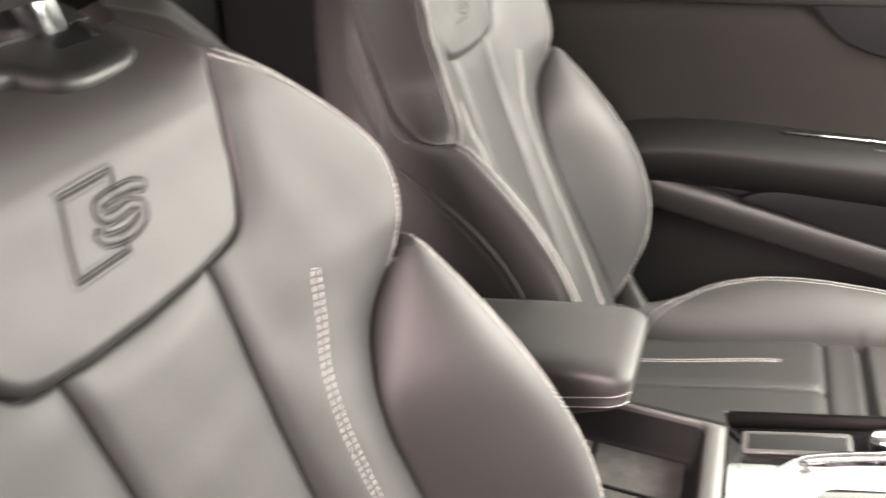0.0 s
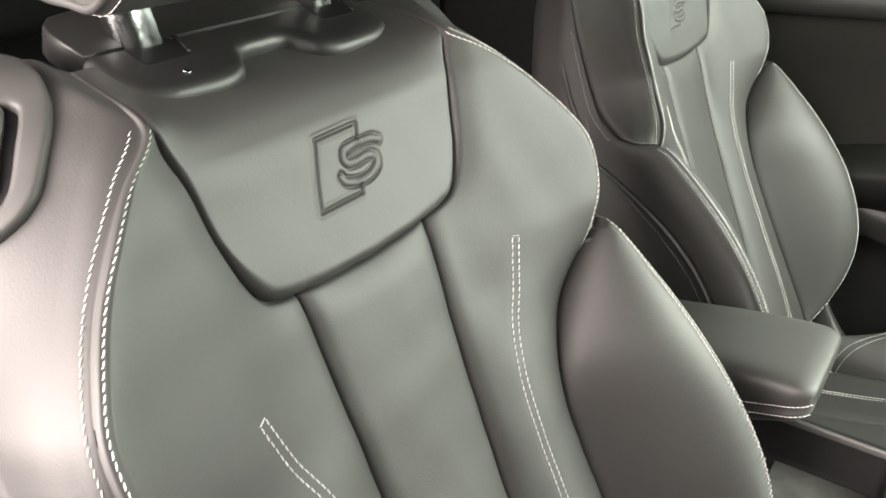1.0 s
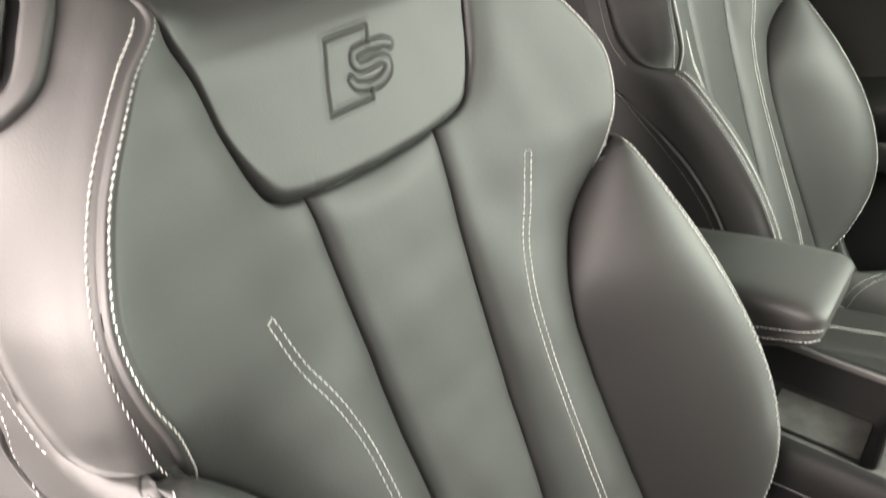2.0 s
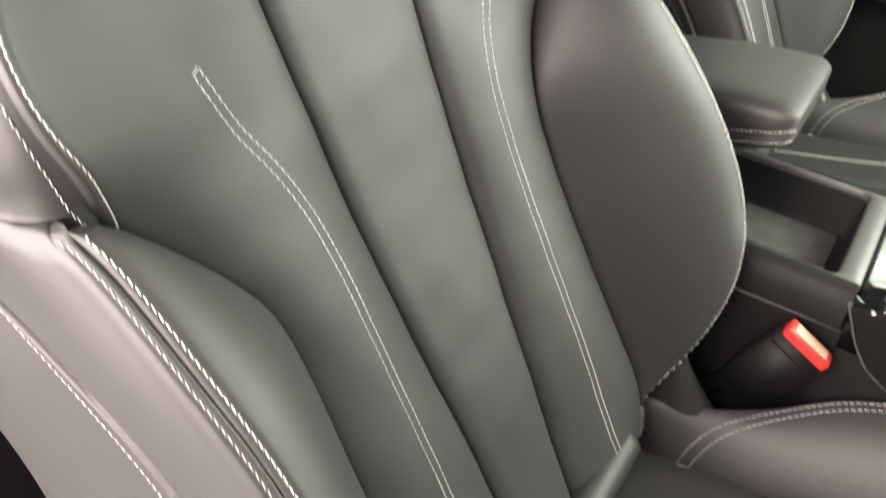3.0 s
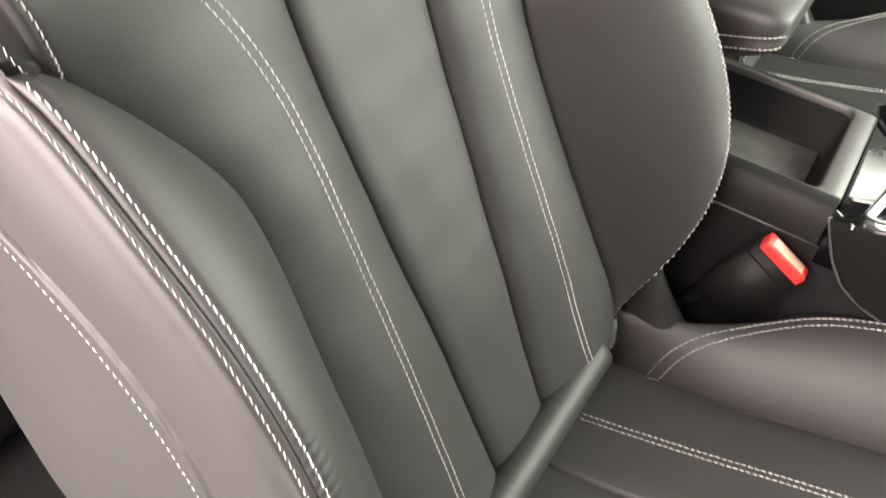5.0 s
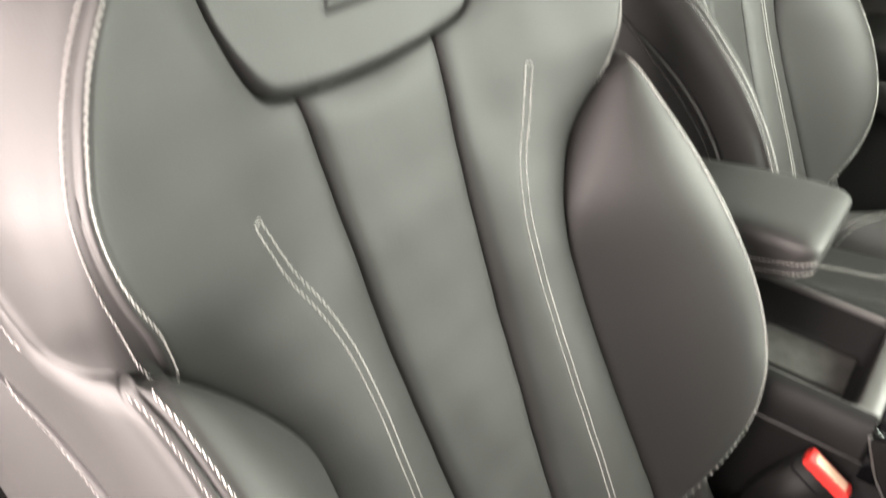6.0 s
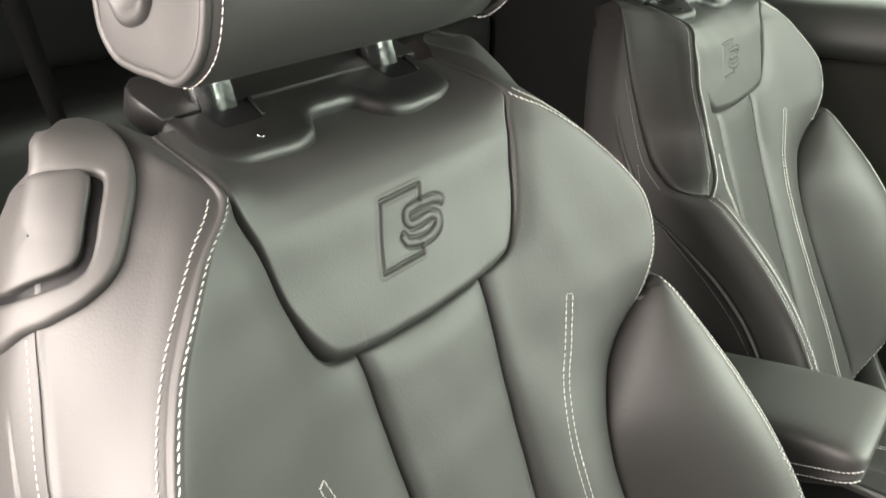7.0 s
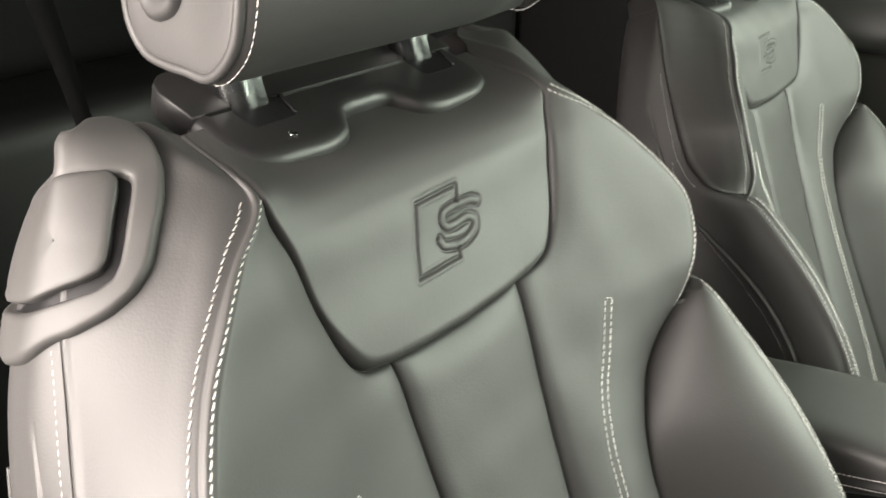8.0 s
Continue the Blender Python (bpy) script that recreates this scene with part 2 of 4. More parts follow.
def front_w(u, v, features=True):
    """Height of the backrest's front over (u, v)."""
    a = np.abs(u)
    us, ui, ue, ws = seam_u(v), crease_u(v), edge_u(v), seam_w(v)
    p = np.clip((a - us) / (ui - us), 0, None)
    low = ws + .0105 * p + .042 * p * np.clip(1 - p, -.4, None)
    upp = ws + (1.05 * a * a - .0028) + .004 * smooth(.07, .14, a)
    inner = ws + .003 * (1 - (a / us) ** 2)
    blend = smooth(.385, .47, v)
    side = low * (1 - blend) + upp * blend
    base = np.where(a < us, inner * (1 - smooth(.48, .53, v)) + upp * smooth(.48, .53, v), side)
    w = base
    if features:
        w = w + .0005 * np.sin(41 * u + 23 * v + 1) * np.sin(31 * v - 19 * u) + .0003 * np.sin(97 * v + 60 * u) * np.sin(71 * u - 44 * v + 2)
        # seams
        d = np.where((v < .512), np.abs(a - us), 9.0)
        w = w - .0052 * np.exp(-d / .0011) - .0022 * np.exp(-(d / .007) ** 2)
        line = np.stack([crease_u(np.linspace(-.06, .440, 120)), np.linspace(-.06, .440, 120)], 1)
        dc = dist_to(a, v, line)
        w = w - .0025 * np.exp(-dc / .0016)
        dpan = dist_to(a, v, PANEL_LINE)
        pu = np.interp(v, PANEL_LINE[:, 1], PANEL_LINE[:, 0])
        inside = (v > .507) & (a < pu)
        # the badge panel is flatter across than the hollow that it spans
        w = w + np.where(inside, .001 - .66 * a * a - .004 * smooth(.07, .14, a), 0) * smooth(.507, .518, v) * (1 - .7 * smooth(.57, .63, v))
        w = w + np.where(inside, (.0072 - .0014 * smooth(.525, .56, v) - .0032 * smooth(.595, .635, v)) * (1 - (1 - np.clip(dpan / (.0095 - .0045 * smooth(.525, .56, v)), 0, 1)) ** 2.2), 0) - .0050 * np.exp(-dpan / .0012) * (1 - .7 * smooth(.61, .63, v)) - np.where(inside, 0, .0022 * np.exp(-(dpan / .012) ** 2))
        # decorative twin stitch lies in a shallow trough
        ds = np.where((v < .471), np.abs(a - stitch_u(v)), 9.0)
        w = w - .0004 * np.exp(-((ds - .003) / .0018) ** 2)
        # pull towards the edge seam, which stays high at the shoulder
        de = ue - a
        w = w + .0105 * np.exp(-(de / .022) ** 2) * np.exp(-((v - .632) / .020) ** 2) - np.where(a < pu, .0020, 0) * smooth(.612, .645, v)
        # the pad rolls over towards its edge seam
        w = w - .0030 * np.exp(-de / .0065) * smooth(.61, .56, v)
        w = w - .0034 * np.exp(-de / .0009) - .0006 * np.exp(-((de - .0048) / .0016) ** 2)
    return w


def wing_at(u, v):
    """Height of the lower bolster's front over (u, v), between the crease and its edge seam."""
    ui, ue, ws = crease_top(v), edge_low(v), seam_w(v)
    blend = smooth(.385, .47, v)
    wi = (ws + .0105) * (1 - blend) + (ws + 1.05 * ui * ui + .0012) * blend
    q = np.clip((u - ui) / np.maximum(ue - ui, .004), 0, 1)
    f = (1 - (1 - q) ** 2.0) ** (1.3 - .60 * smooth(.26, .42, v))
    return wi + (wing_w(v) - wi) * f


def crease_top(v):
    """The crease, carried on to the bolster's rounded top."""
    return crease_u(v) + 1.1 * np.clip(np.asarray(v, float) - .440, 0, .02)


# side and back of the backrest, as offsets from its edge
SIDE_R = [0, .06, .15, .30, .50, .80, 1.0, 1.15, 1.5]
ROW_V = [-.06, .43, .50, .56, .60, .623, .66, .695]
side_du = [curve(ROW_V, y) for y in ([.005, .005, .0045, .004, .004, .005, .004, .003], [.009, .009, .009, .008, .008, .010, .008, .006],
                                     [.014, .014, .014, .014, .016, .020, .015, .008], [.018, .018, .019, .023, .035, .045, .029, .012])]
side_dv = [curve(ROW_V, y) for y in ([0, 0, .001, .002, .005, .008, .004, .003], [0, 0, .001, .004, .010, .016, .010, .007], [0, 0, .002, .007, .016, .022, .013, .009],
                                     [0, 0, .003, .012, .025, .034, .018, .010], [0, 0, .003, .015, .029, .034, .017, .008], [0, 0, .003, .015, .026, .028, .012, .004])]
side_dw = [curve(ROW_V, y) for y in ([-.004, -.004, -.005, -.006, -.007, -.008, -.004, -.001], [-.013, -.013, -.015, -.016, -.018, -.018, -.010, -.004],
                                     [-.030, -.030, -.030, -.031, -.032, -.031, -.018, -.008], [-.070, -.070, -.064, -.058, -.054, -.050, -.026, -.012])]
back_w = curve([-.06, .3, .5, .62, .695], [-.16, -.155, -.142, -.132, -.145])
back_u = curve([-.06, 0, .1, .3, .46, .52, .56, .60, .623, .66, .695], [.17, .19, .235, .242, .244, .232, .216, .188, .166, .146, .118])


def side_point(v, r, low=False):
    """A point (u, v, w) of the side for u > 0: r runs from the edge seam (0) over the welt (.5) to the back's middle (1.5).
    low: the sheet of the lower bolster, which lies outside the welt and reaches up behind the shoulder."""
    v = np.asarray(v, float)
    ep, es = edge_low(v), wing_w(v)
    top = smooth(.455, .479, v)
    es = es * (1 - top) + front_w(edge_u(v), v) * top
    eu, ew = (ep, es) if low else (edge_u(v), front_w(edge_u(v), v))
    bu = back_u(v) - (0 if low else .03 * smooth(.44, .38, v))
    keep = (0, 0, 0, 0) if low else (.6, .3, .1, 0)
    shift = 0 if low else -.05 * smooth(.452, .40, v)
    es = es if low else es - .075 * smooth(.445, .39, v)
    us = [eu] + [ep + shift + (eu - ep - shift) * k + f(v) for f, k in zip(side_du, keep)] + [bu + .010, bu, bu * .86, bu * 0]
    bw = back_w(v)
    ws = [ew] + [es + (ew - es) * k + f(v) for f, k in zip(side_dw, keep)] + [bw + .035, bw, bw - .01, bw - .012]
    vs = [v] + [v + f(v) for f in side_dv] + [v, v]
    U, V, Wd = [np.stack(a, -1) for a in (us, vs, ws)]
    return [curve_rows(SIDE_R, A, r) for A in (U, V, Wd)]


WELT_V = [.440, .447, .450, .455, .462, .474, .49, .52, .55, .572, .60, .64, .70]
WELT_R = [.0, .08, .17, .27, .35, .42, .475, .515, .54, .563, .595, .64, .70]
upper_welt = curve(WELT_V, WELT_R)
lower_welt = curve([-.06, .40, .447, .49, .56], [.48, .48, .54, .62, .74])


def welt_top(r):
    """Height up to which the lower bolster's sheet reaches at the station r of the side."""
    return np.interp(r, WELT_R, WELT_V)


def backrest_mesh():
    v = np.unique(np.concatenate([np.linspace(.004, .660, 310), np.linspace(.435, .462, 40), np.linspace(.54, .60, 110), np.linspace(.02, .14, 110), np.linspace(.500, .524, 40)]).round(5))
    us = seam_u(v)
    pan = np.interp(v, PANEL_LINE[:, 1], PANEL_LINE[:, 0])
    us = np.where(v > .5165, pan, us + (.088 - us) * smooth(.5075, .5165, v))
    ue = edge_u(v)
    ui = np.minimum(np.where(v < .440, np.minimum(crease_u(v), ue - .004), ue - .004 - .020 * smooth(.446, .50, v)), ue - .004)
    ui = np.where(v > .56, us + (ue - us) * np.clip((ui - us) / np.maximum(ue - us, .002), .1, .75), ui)
    ui = np.maximum(ui, us + (ue - us) * .3)

    def packed(n):
        """Stations from 0 to 1, closer together at both ends."""
        q = np.linspace(0, 1, n)
        return (q + .145 * np.sin(2 * np.pi * (q + .5)))[1:]
    U = np.concatenate([np.zeros((len(v), 1)), us[:, None] * (packed(121)[None] * .4 + .6 * np.linspace(0, 1, 121)[None, 1:]), us[:, None] + (ui - us)[:, None] * packed(71)[None],
                        ui[:, None] + (ue - ui)[:, None] * packed(61)[None]], 1)
    U = np.concatenate([-U[:, ::-1][:, :-1], U], 1)
    V = np.repeat(v[:, None], U.shape[1], 1)
    Wf = front_w(U, V)
    d = dist_to(U, V, badge_bracket())
    Wf = Wf - .0013 * np.exp(-(d / .0010) ** 2) + .0004 * np.exp(-((d - .0026) / .0012) ** 2)
    d = dist_to(U, V, badge_band())
    Wf = Wf - .0013 * np.exp(-((d - .0033) / .0008) ** 2) + .0006 * np.exp(-(d / .0018) ** 2)
    r = np.unique(np.concatenate([np.linspace(0, .1, 18), np.linspace(.1, .72, 170), np.linspace(.72, 1.5, 22)]).round(4))[1:]
    su, sv, sw = side_point(v, r)
    # outside the welt it lies under the lower bolster's sheet
    past = r[None] - upper_welt(np.clip(v, .44, .70))[:, None]
    past = np.where(v[:, None] < .44, .2, past)
    su = su - .0020 * np.exp(-r / .006) + .0012 * np.exp(-((past + .03) / .018) ** 2) - .0045 * smooth(-.012, .03, past)
    left = seat_to_world(-su[:, ::-1], sv[:, ::-1], sw[:, ::-1])
    right = seat_to_world(su, sv, sw)
    mid = seat_to_world(U, V, Wf)
    P = np.concatenate([left, mid, right], 1)
    return grid_mesh(P, "backrest", flip=False)


BOLSTER_R = np.unique(np.concatenate([np.linspace(0, .12, 40), np.linspace(.12, .72, 90), np.linspace(.46, .66, 90), np.linspace(.72, 1.15, 16)]).round(4))
BOLSTER_EDGE = 60


def bolster_grid(sign):
    """Surface of one lower bolster as a grid of world points: rows up the seat, columns from the crease over the edge seam to the back."""
    q = np.linspace(0, 1, BOLSTER_EDGE + 1)
    q = (q + .140 * np.sin(2 * np.pi * (q + .5)))[:-1]
    r = BOLSTER_R
    t = np.concatenate([np.linspace(0, .9, 230), np.linspace(.9, 1, 90)[1:]])
    top = np.concatenate([.440 + .006 * q ** 2, np.clip(welt_top(r), .446, .622)])
    V = .004 + (top - .004)[None] * t[:, None]
    # front
    vf = V[:, :BOLSTER_EDGE]
    ui, ue = crease_top(vf), edge_low(vf)
    uf = ui + (ue - ui) * q
    wf = wing_at(uf, vf)
    line = np.stack([crease_u(np.linspace(-.06, .440, 120)), np.linspace(-.06, .440, 120)], 1)
    df = np.minimum(dist_to(uf, vf, line), top[None, :BOLSTER_EDGE] - vf)
    # side
    su, sv, sw = np.empty((3, len(t), len(r)))
    for k in range(len(r)):
        a, b, c = side_point(V[:, BOLSTER_EDGE + k], [r[k]], True)
        su[:, k], sv[:, k], sw[:, k] = a[:, 0], b[:, 0], c[:, 0]
    ds = (top[None, BOLSTER_EDGE:] - V[:, BOLSTER_EDGE:]) * .75 + smooth(.5, .75, r) * .03
    U, Vv, W = np.concatenate([uf, su], 1), np.concatenate([vf, sv], 1), np.concatenate([wf, sw], 1)
    P = seat_to_world(U, Vv, W)
    gr, gc = np.gradient(P, axis=0), np.gradient(P, axis=1)
    n = np.cross(gc, gr)
    n /= np.linalg.norm(n, axis=2)[:, :, None] + 1e-12
    turn = np.concatenate([.15 * q ** 3, np.clip(.15 + 4 * r, 0, 1)])[:, None]
    out = OUT * (1 - turn) + ACROSS * turn
    n = np.where((n * out).sum(2)[:, :, None] < 0, -n, n)
    d = np.concatenate([df, ds], 1)
    reach = np.concatenate([0 * q, r])
    rise = (.0015 + .0035 * smooth(.30, .42, V)) * np.concatenate([1 - .75 * q ** 3, .25 * smooth(.3, .0, r)])[None]
    span = .006 + .006 * smooth(.30, .42, V) * smooth(.6, .15, reach)[None]
    fall = np.concatenate([.0022 + 0 * q, .0022 + .0023 * smooth(0, .1, r)])[None]
    lift = rise - (rise + fall) * (1 - np.sqrt(1 - (1 - np.clip(d / span, 0, 1)) ** 2))
    # edge seam: a narrow slit between two flat rims, gathered towards the seat's foot
    e = np.concatenate([np.zeros(BOLSTER_EDGE), r * .11])[None] + np.concatenate([ue - uf, 0 * su], 1) * -1.0
    seam = smooth(.0, .008, d)
    lift = lift - seam * (.0030 * np.exp(-np.abs(e) / .0008) + .0006 * np.exp(-((np.abs(e) - .0048) / .0013) ** 2))
    gather = smooth(.325, .27, V)
    lift = lift + gather * .0012 * np.sin(V * 2 * np.pi / .0052) * np.exp(-((e + .0032) / .0026) ** 2)
    lift = lift + gather * .0003 * np.sin(V * 2 * np.pi / .0052 + 1.1) * np.exp(-((e + .0095) / .0035) ** 2)
    lift = lift - gather * .0022 * np.exp(-((e - .011) / .006) ** 2)
    # welt down the side
    rw = lower_welt(V)
    low = smooth(.56, .50, V)
    lift = lift + low * (.0013 * np.exp(-((reach[None] - rw - .014) / .009) ** 2) - .0026 * np.exp(-((reach[None] - rw) / .0045) ** 2))
    P = P + n * lift[:, :, None]
    # the top rolls under, so that the shoulder runs in behind it
    near = smooth(.6, .2, reach)[None, :, None]
    way = out[None] / np.linalg.norm(out, axis=1)[None, :, None] * (.15 + .85 * near)
    tuck = [P[-1:] - way * k + UP * near * b for k, b in ((.003, .0012), (.007, .0016), (.012, .0010), (.020, -.002), (.032, -.006))]
    P, n, V = np.concatenate([P] + tuck), np.concatenate([n] + [n[-1:]] * 5), np.concatenate([V] + [V[-1:] + .5] * 5)
    # and the inner rim runs down into the crease
    P[:, 0] = P[:, 1] - OUT * .010 - ACROSS * .002
    if sign < 0:
        P, n = P * [1, -1, 1], n * [1, -1, 1]
    return P, n, V


def grid_line(P, n, V, lo, hi, off=None, station=None):
    """A line on the bolster between two heights, off metres from the edge seam (towards the side if over 0) or at a station of the side."""
    pts, nor = [], []
    c = BOLSTER_EDGE
    for i in range(len(P)):
        k = c if station is None else c + int(np.argmax(BOLSTER_R > .5))
        if not lo <= V[i, k] <= hi:
            continue
        if station is not None:
            k = c + np.interp(station(V[i, k]), BOLSTER_R, np.arange(len(BOLSTER_R)))
        else:
            step = np.r_[0, np.cumsum(np.linalg.norm(np.diff(P[i], axis=0), axis=1))]
            k = np.interp(step[c] + off, step, np.arange(len(step)))
        j, f = int(k), k - int(k)
        pts.append(P[i, j] * (1 - f) + P[i, j + 1] * f)
        nor.append(n[i, j])
    return np.array(pts), np.array(nor)


def badge_band():
    """Winding band of the badge, one centre line in (u, v)."""
    return path_points([(.0340, .5738), (.0302, .5757), (.0194, .5766), (.0085, .5766), (.0020, .5750), (.0006, .5708), (.0033, .5672), (.0085, .5664),
                        (.0252, .5663), (.0282, .5643), (.0268, .5595), (.0213, .5562), (.0010, .5562), (-.0038, .5580), (-.0056, .5612)], 110)


def front_line(us, vs):
    """World points and normals of a line on the backrest's front."""
    e = .0012
    p = seat_to_world(us, vs, front_w(us, vs))
    a = seat_to_world(us + e, vs, front_w(us + e, vs, False)) - seat_to_world(us - e, vs, front_w(us - e, vs, False))
    b = seat_to_world(us, vs + e, front_w(us, vs + e, False)) - seat_to_world(us, vs - e, front_w(us, vs - e, False))
    n = np.cross(a, b)
    n /= np.linalg.norm(n, axis=1)[:, None]
    return p, np.where((n @ OUT)[:, None] < 0, -n, n)


def side_line(vs, r, sign, low=False):
    """World points and normals of a line on the backrest's side; r may change along it."""
    vs = np.asarray(vs, float)
    r = np.full(vs.shape, r) if np.isscalar(r) else r
    grid = np.linspace(0, 1.2, 241)
    def at(rr):
        return [np.array([np.interp(q, grid, row) for q, row in zip(rr, A)]) for A in side_point(vs, grid, low)]
    p, q = seat_to_world(*[a * k for a, k in zip(at(r), (sign, 1, 1))]), seat_to_world(*[a * k for a, k in zip(at(r + .03), (sign, 1, 1))])
    n = np.cross(np.gradient(p, axis=0), q - p)
    n /= np.linalg.norm(n, axis=1)[:, None] + 1e-12
    out = np.array([0, sign, 0]) + .4 * OUT
    return p, np.where((n @ out)[:, None] < 0, -n, n)


# ---- cushion ----
cush_z = curve([-.08, 0, .1, .25, .40, .47, .52], [.450, .457, .471, .500, .524, .528, .505])
cush_i = curve([-.08, 0, .05, .1, .25, .5], [.165, .170, .1715, .173, .187, .196])
ridge_y = curve([-.08, .03, .06, .10, .15, .22, .35, .52], [.185, .195, .206, .225, .251, .266, .269, .258])
ridge_z = curve([-.08, .03, .06, .10, .15, .22, .35, .45, .52], [.500, .510, .514, .524, .545, .565, .580, .575, .54])
cush_seam = curve([-.08, 0, .15, .5], [.027, .029, .043, .055])
cush_stitch = curve([0, .25, .5], [.0875, .119, .132])


bolster_seam = curve([.04, .07, .105, .15, .20, .30, .50], [.168, .195, .221, .2455, .2595, .2645, .256])


def cushion_z(x, y):
    a = np.abs(y)
    yi, yr = cush_i(x), ridge_y(x)
    zc, zr = cush_z(x), ridge_z(x)
    p = np.clip(a / yi, 0, 1)
    z = zc + .004 * (1 - p ** 2)
    q = np.clip((a - yi) / (yr - yi), 0, 1)
    f = (1 - (1 - q) ** 2) ** .8
    z = np.where(a > yi, zc + (zr - zc) * f, z)
    d = np.abs(a - yi)
    z = z - .005 * np.exp(-(d / .003) ** 2) - .003 * np.exp(-(d / .010) ** 2)
    ds = np.where(x < .325, np.abs(a - cush_seam(x)), 9)
    z = z - .0035 * np.exp(-(ds / .0018) ** 2) - .003 * np.exp(-(ds / .009) ** 2)
    # cross seam of the thigh rest
    inset = smooth(.012, -.004, a - yi)
    dx, dg = np.abs(x - .325), np.abs(x - .378)
    z = z - inset * (.005 * np.exp(-(dx / .004) ** 2) + .004 * np.exp(-(dx / .012) ** 2) + .016 * np.exp(-(dg / .006) ** 2) + .004 * np.exp(-((x - .35) / .02) ** 2))
    z = z - .0016 * np.exp(-((yr - a) / .0015) ** 2)
    return z


def cushion_mesh():
    x = np.unique(np.concatenate([np.linspace(-.08, .52, 180), np.linspace(.30, .40, 70)]).round(5))
    k = np.linspace(0, 1, 41)
    k = (k - .11 * np.sin(2 * np.pi * k))[1:]
    a, b, c = cush_seam(x)[:, None], cush_i(x)[:, None], ridge_y(x)[:, None]
    half = np.concatenate([0 * a, a * k, a + (b - a) * k, b + (c - b) * k], 1)
    Y = np.concatenate([-half[:, :0:-1], half], 1)
    X = np.repeat(x[:, None], Y.shape[1], 1)
    Z = cushion_z(X, Y)
    mid = np.stack([X, Y, Z], -1)
    drop = curve([0, .15, .4, 1], [0, .012, .016, .008])
    k = np.linspace(0, 1, 18)[1:]
    sides = []
    for sign in (-1, 1):
        ey, ez = mid[:, 0 if sign < 0 else -1, 1], mid[:, 0 if sign < 0 else -1, 2]
        yy = ey[:, None] + sign * drop(k)[None]
        zz = ez[:, None] - (ez[:, None] - .30) * k[None] ** 1.3
        sides.append(np.stack([np.repeat(x[:, None], len(k), 1), yy, zz], -1))
    P = np.concatenate([sides[0][:, ::-1], mid, sides[1]], 1)
    # close the front
    last = P[-1].copy()
    rows = [P]
    for f, dx in ((.06, .012), (.2, .018), (.6, .014), (1, 0)):
        r = last.copy()
        r[:, 0] += dx
        r[:, 2] = last[:, 2] - (last[:, 2] - .30) * f
        rows.append(r[None])
    return grid_mesh(np.concatenate(rows), "cushion", flip=True)


def cushion_line(xs, ys):
    p = np.stack([xs, ys, cushion_z(xs, ys)], 1)
    e = .002
    nx = -(cushion_z(xs + e, ys) - cushion_z(xs - e, ys)) / (2 * e)
    ny = -(cushion_z(xs, ys + e) - cushion_z(xs, ys - e)) / (2 * e)
    n = np.stack([nx, ny, np.ones_like(nx)], 1)
    return p, n / np.linalg.norm(n, axis=1)[:, None]


# ---- headrest ----
HEAD_RING = path_points([(.0105, .715), (.0025, .7007), (-.0104, .686), (-.022, .680), (-.035, .6775), (-.050, .6835), (-.066, .690), (-.079, .6985), (-.0835, .711), (-.079, .730),
                         (-.064, .80), (-.048, .855), (-.025, .882), (.010, .884), (.034, .865), (.046, .82), (.033, .758), (.0105, .715)], 121)[:-1]
HEAD_MID = np.array([-.030, .785])


def headrest_mesh():
    """A pad with flat cheeks and tight edges: rings across u."""
    f = np.linspace(0, np.pi / 2, 8)
    us = np.concatenate([-.130 + .009 * (1 - np.cos(f)), np.linspace(-.115, .115, 30), .130 - .009 * (1 - np.cos(f[::-1]))])
    def scaled(k):
        d = HEAD_RING - HEAD_MID
        L = np.linalg.norm(d, axis=1)[:, None]
        return HEAD_MID + d * (L - k) / L
    rows = [seat_to_world(-.126, *(HEAD_MID[::-1][:, None] * np.ones((1, 120)))), seat_to_world(-.1275, *scaled(.045).T[::-1]), seat_to_world(-.1295, *scaled(.020).T[::-1])]
    for u in us:
        e = max(0, (abs(u) - .121) / .009)
        q = scaled(.009 * (1 - math.sqrt(max(0, 1 - e * e))))
        # the lower front lifts towards its corners
        q = q + np.stack([0 * q[:, 0], .016 * smooth(.06, .13, u) * smooth(-.05, .0, q[:, 0]) * smooth(.74, .69, q[:, 1])], 1)
        bow = .016 * (1 - (u / .13) ** 2) * smooth(-.03, .01, q[:, 0])
        rows.append(seat_to_world(u, q[:, 1], q[:, 0] + bow))
    rows += [seat_to_world(.1295, *scaled(.020).T[::-1]), seat_to_world(.1275, *scaled(.045).T[::-1]), seat_to_world(.126, *(HEAD_MID[::-1][:, None] * np.ones((1, 120))))]
    return grid_mesh(np.array(rows), "headrest", flip=True, wrap=True)


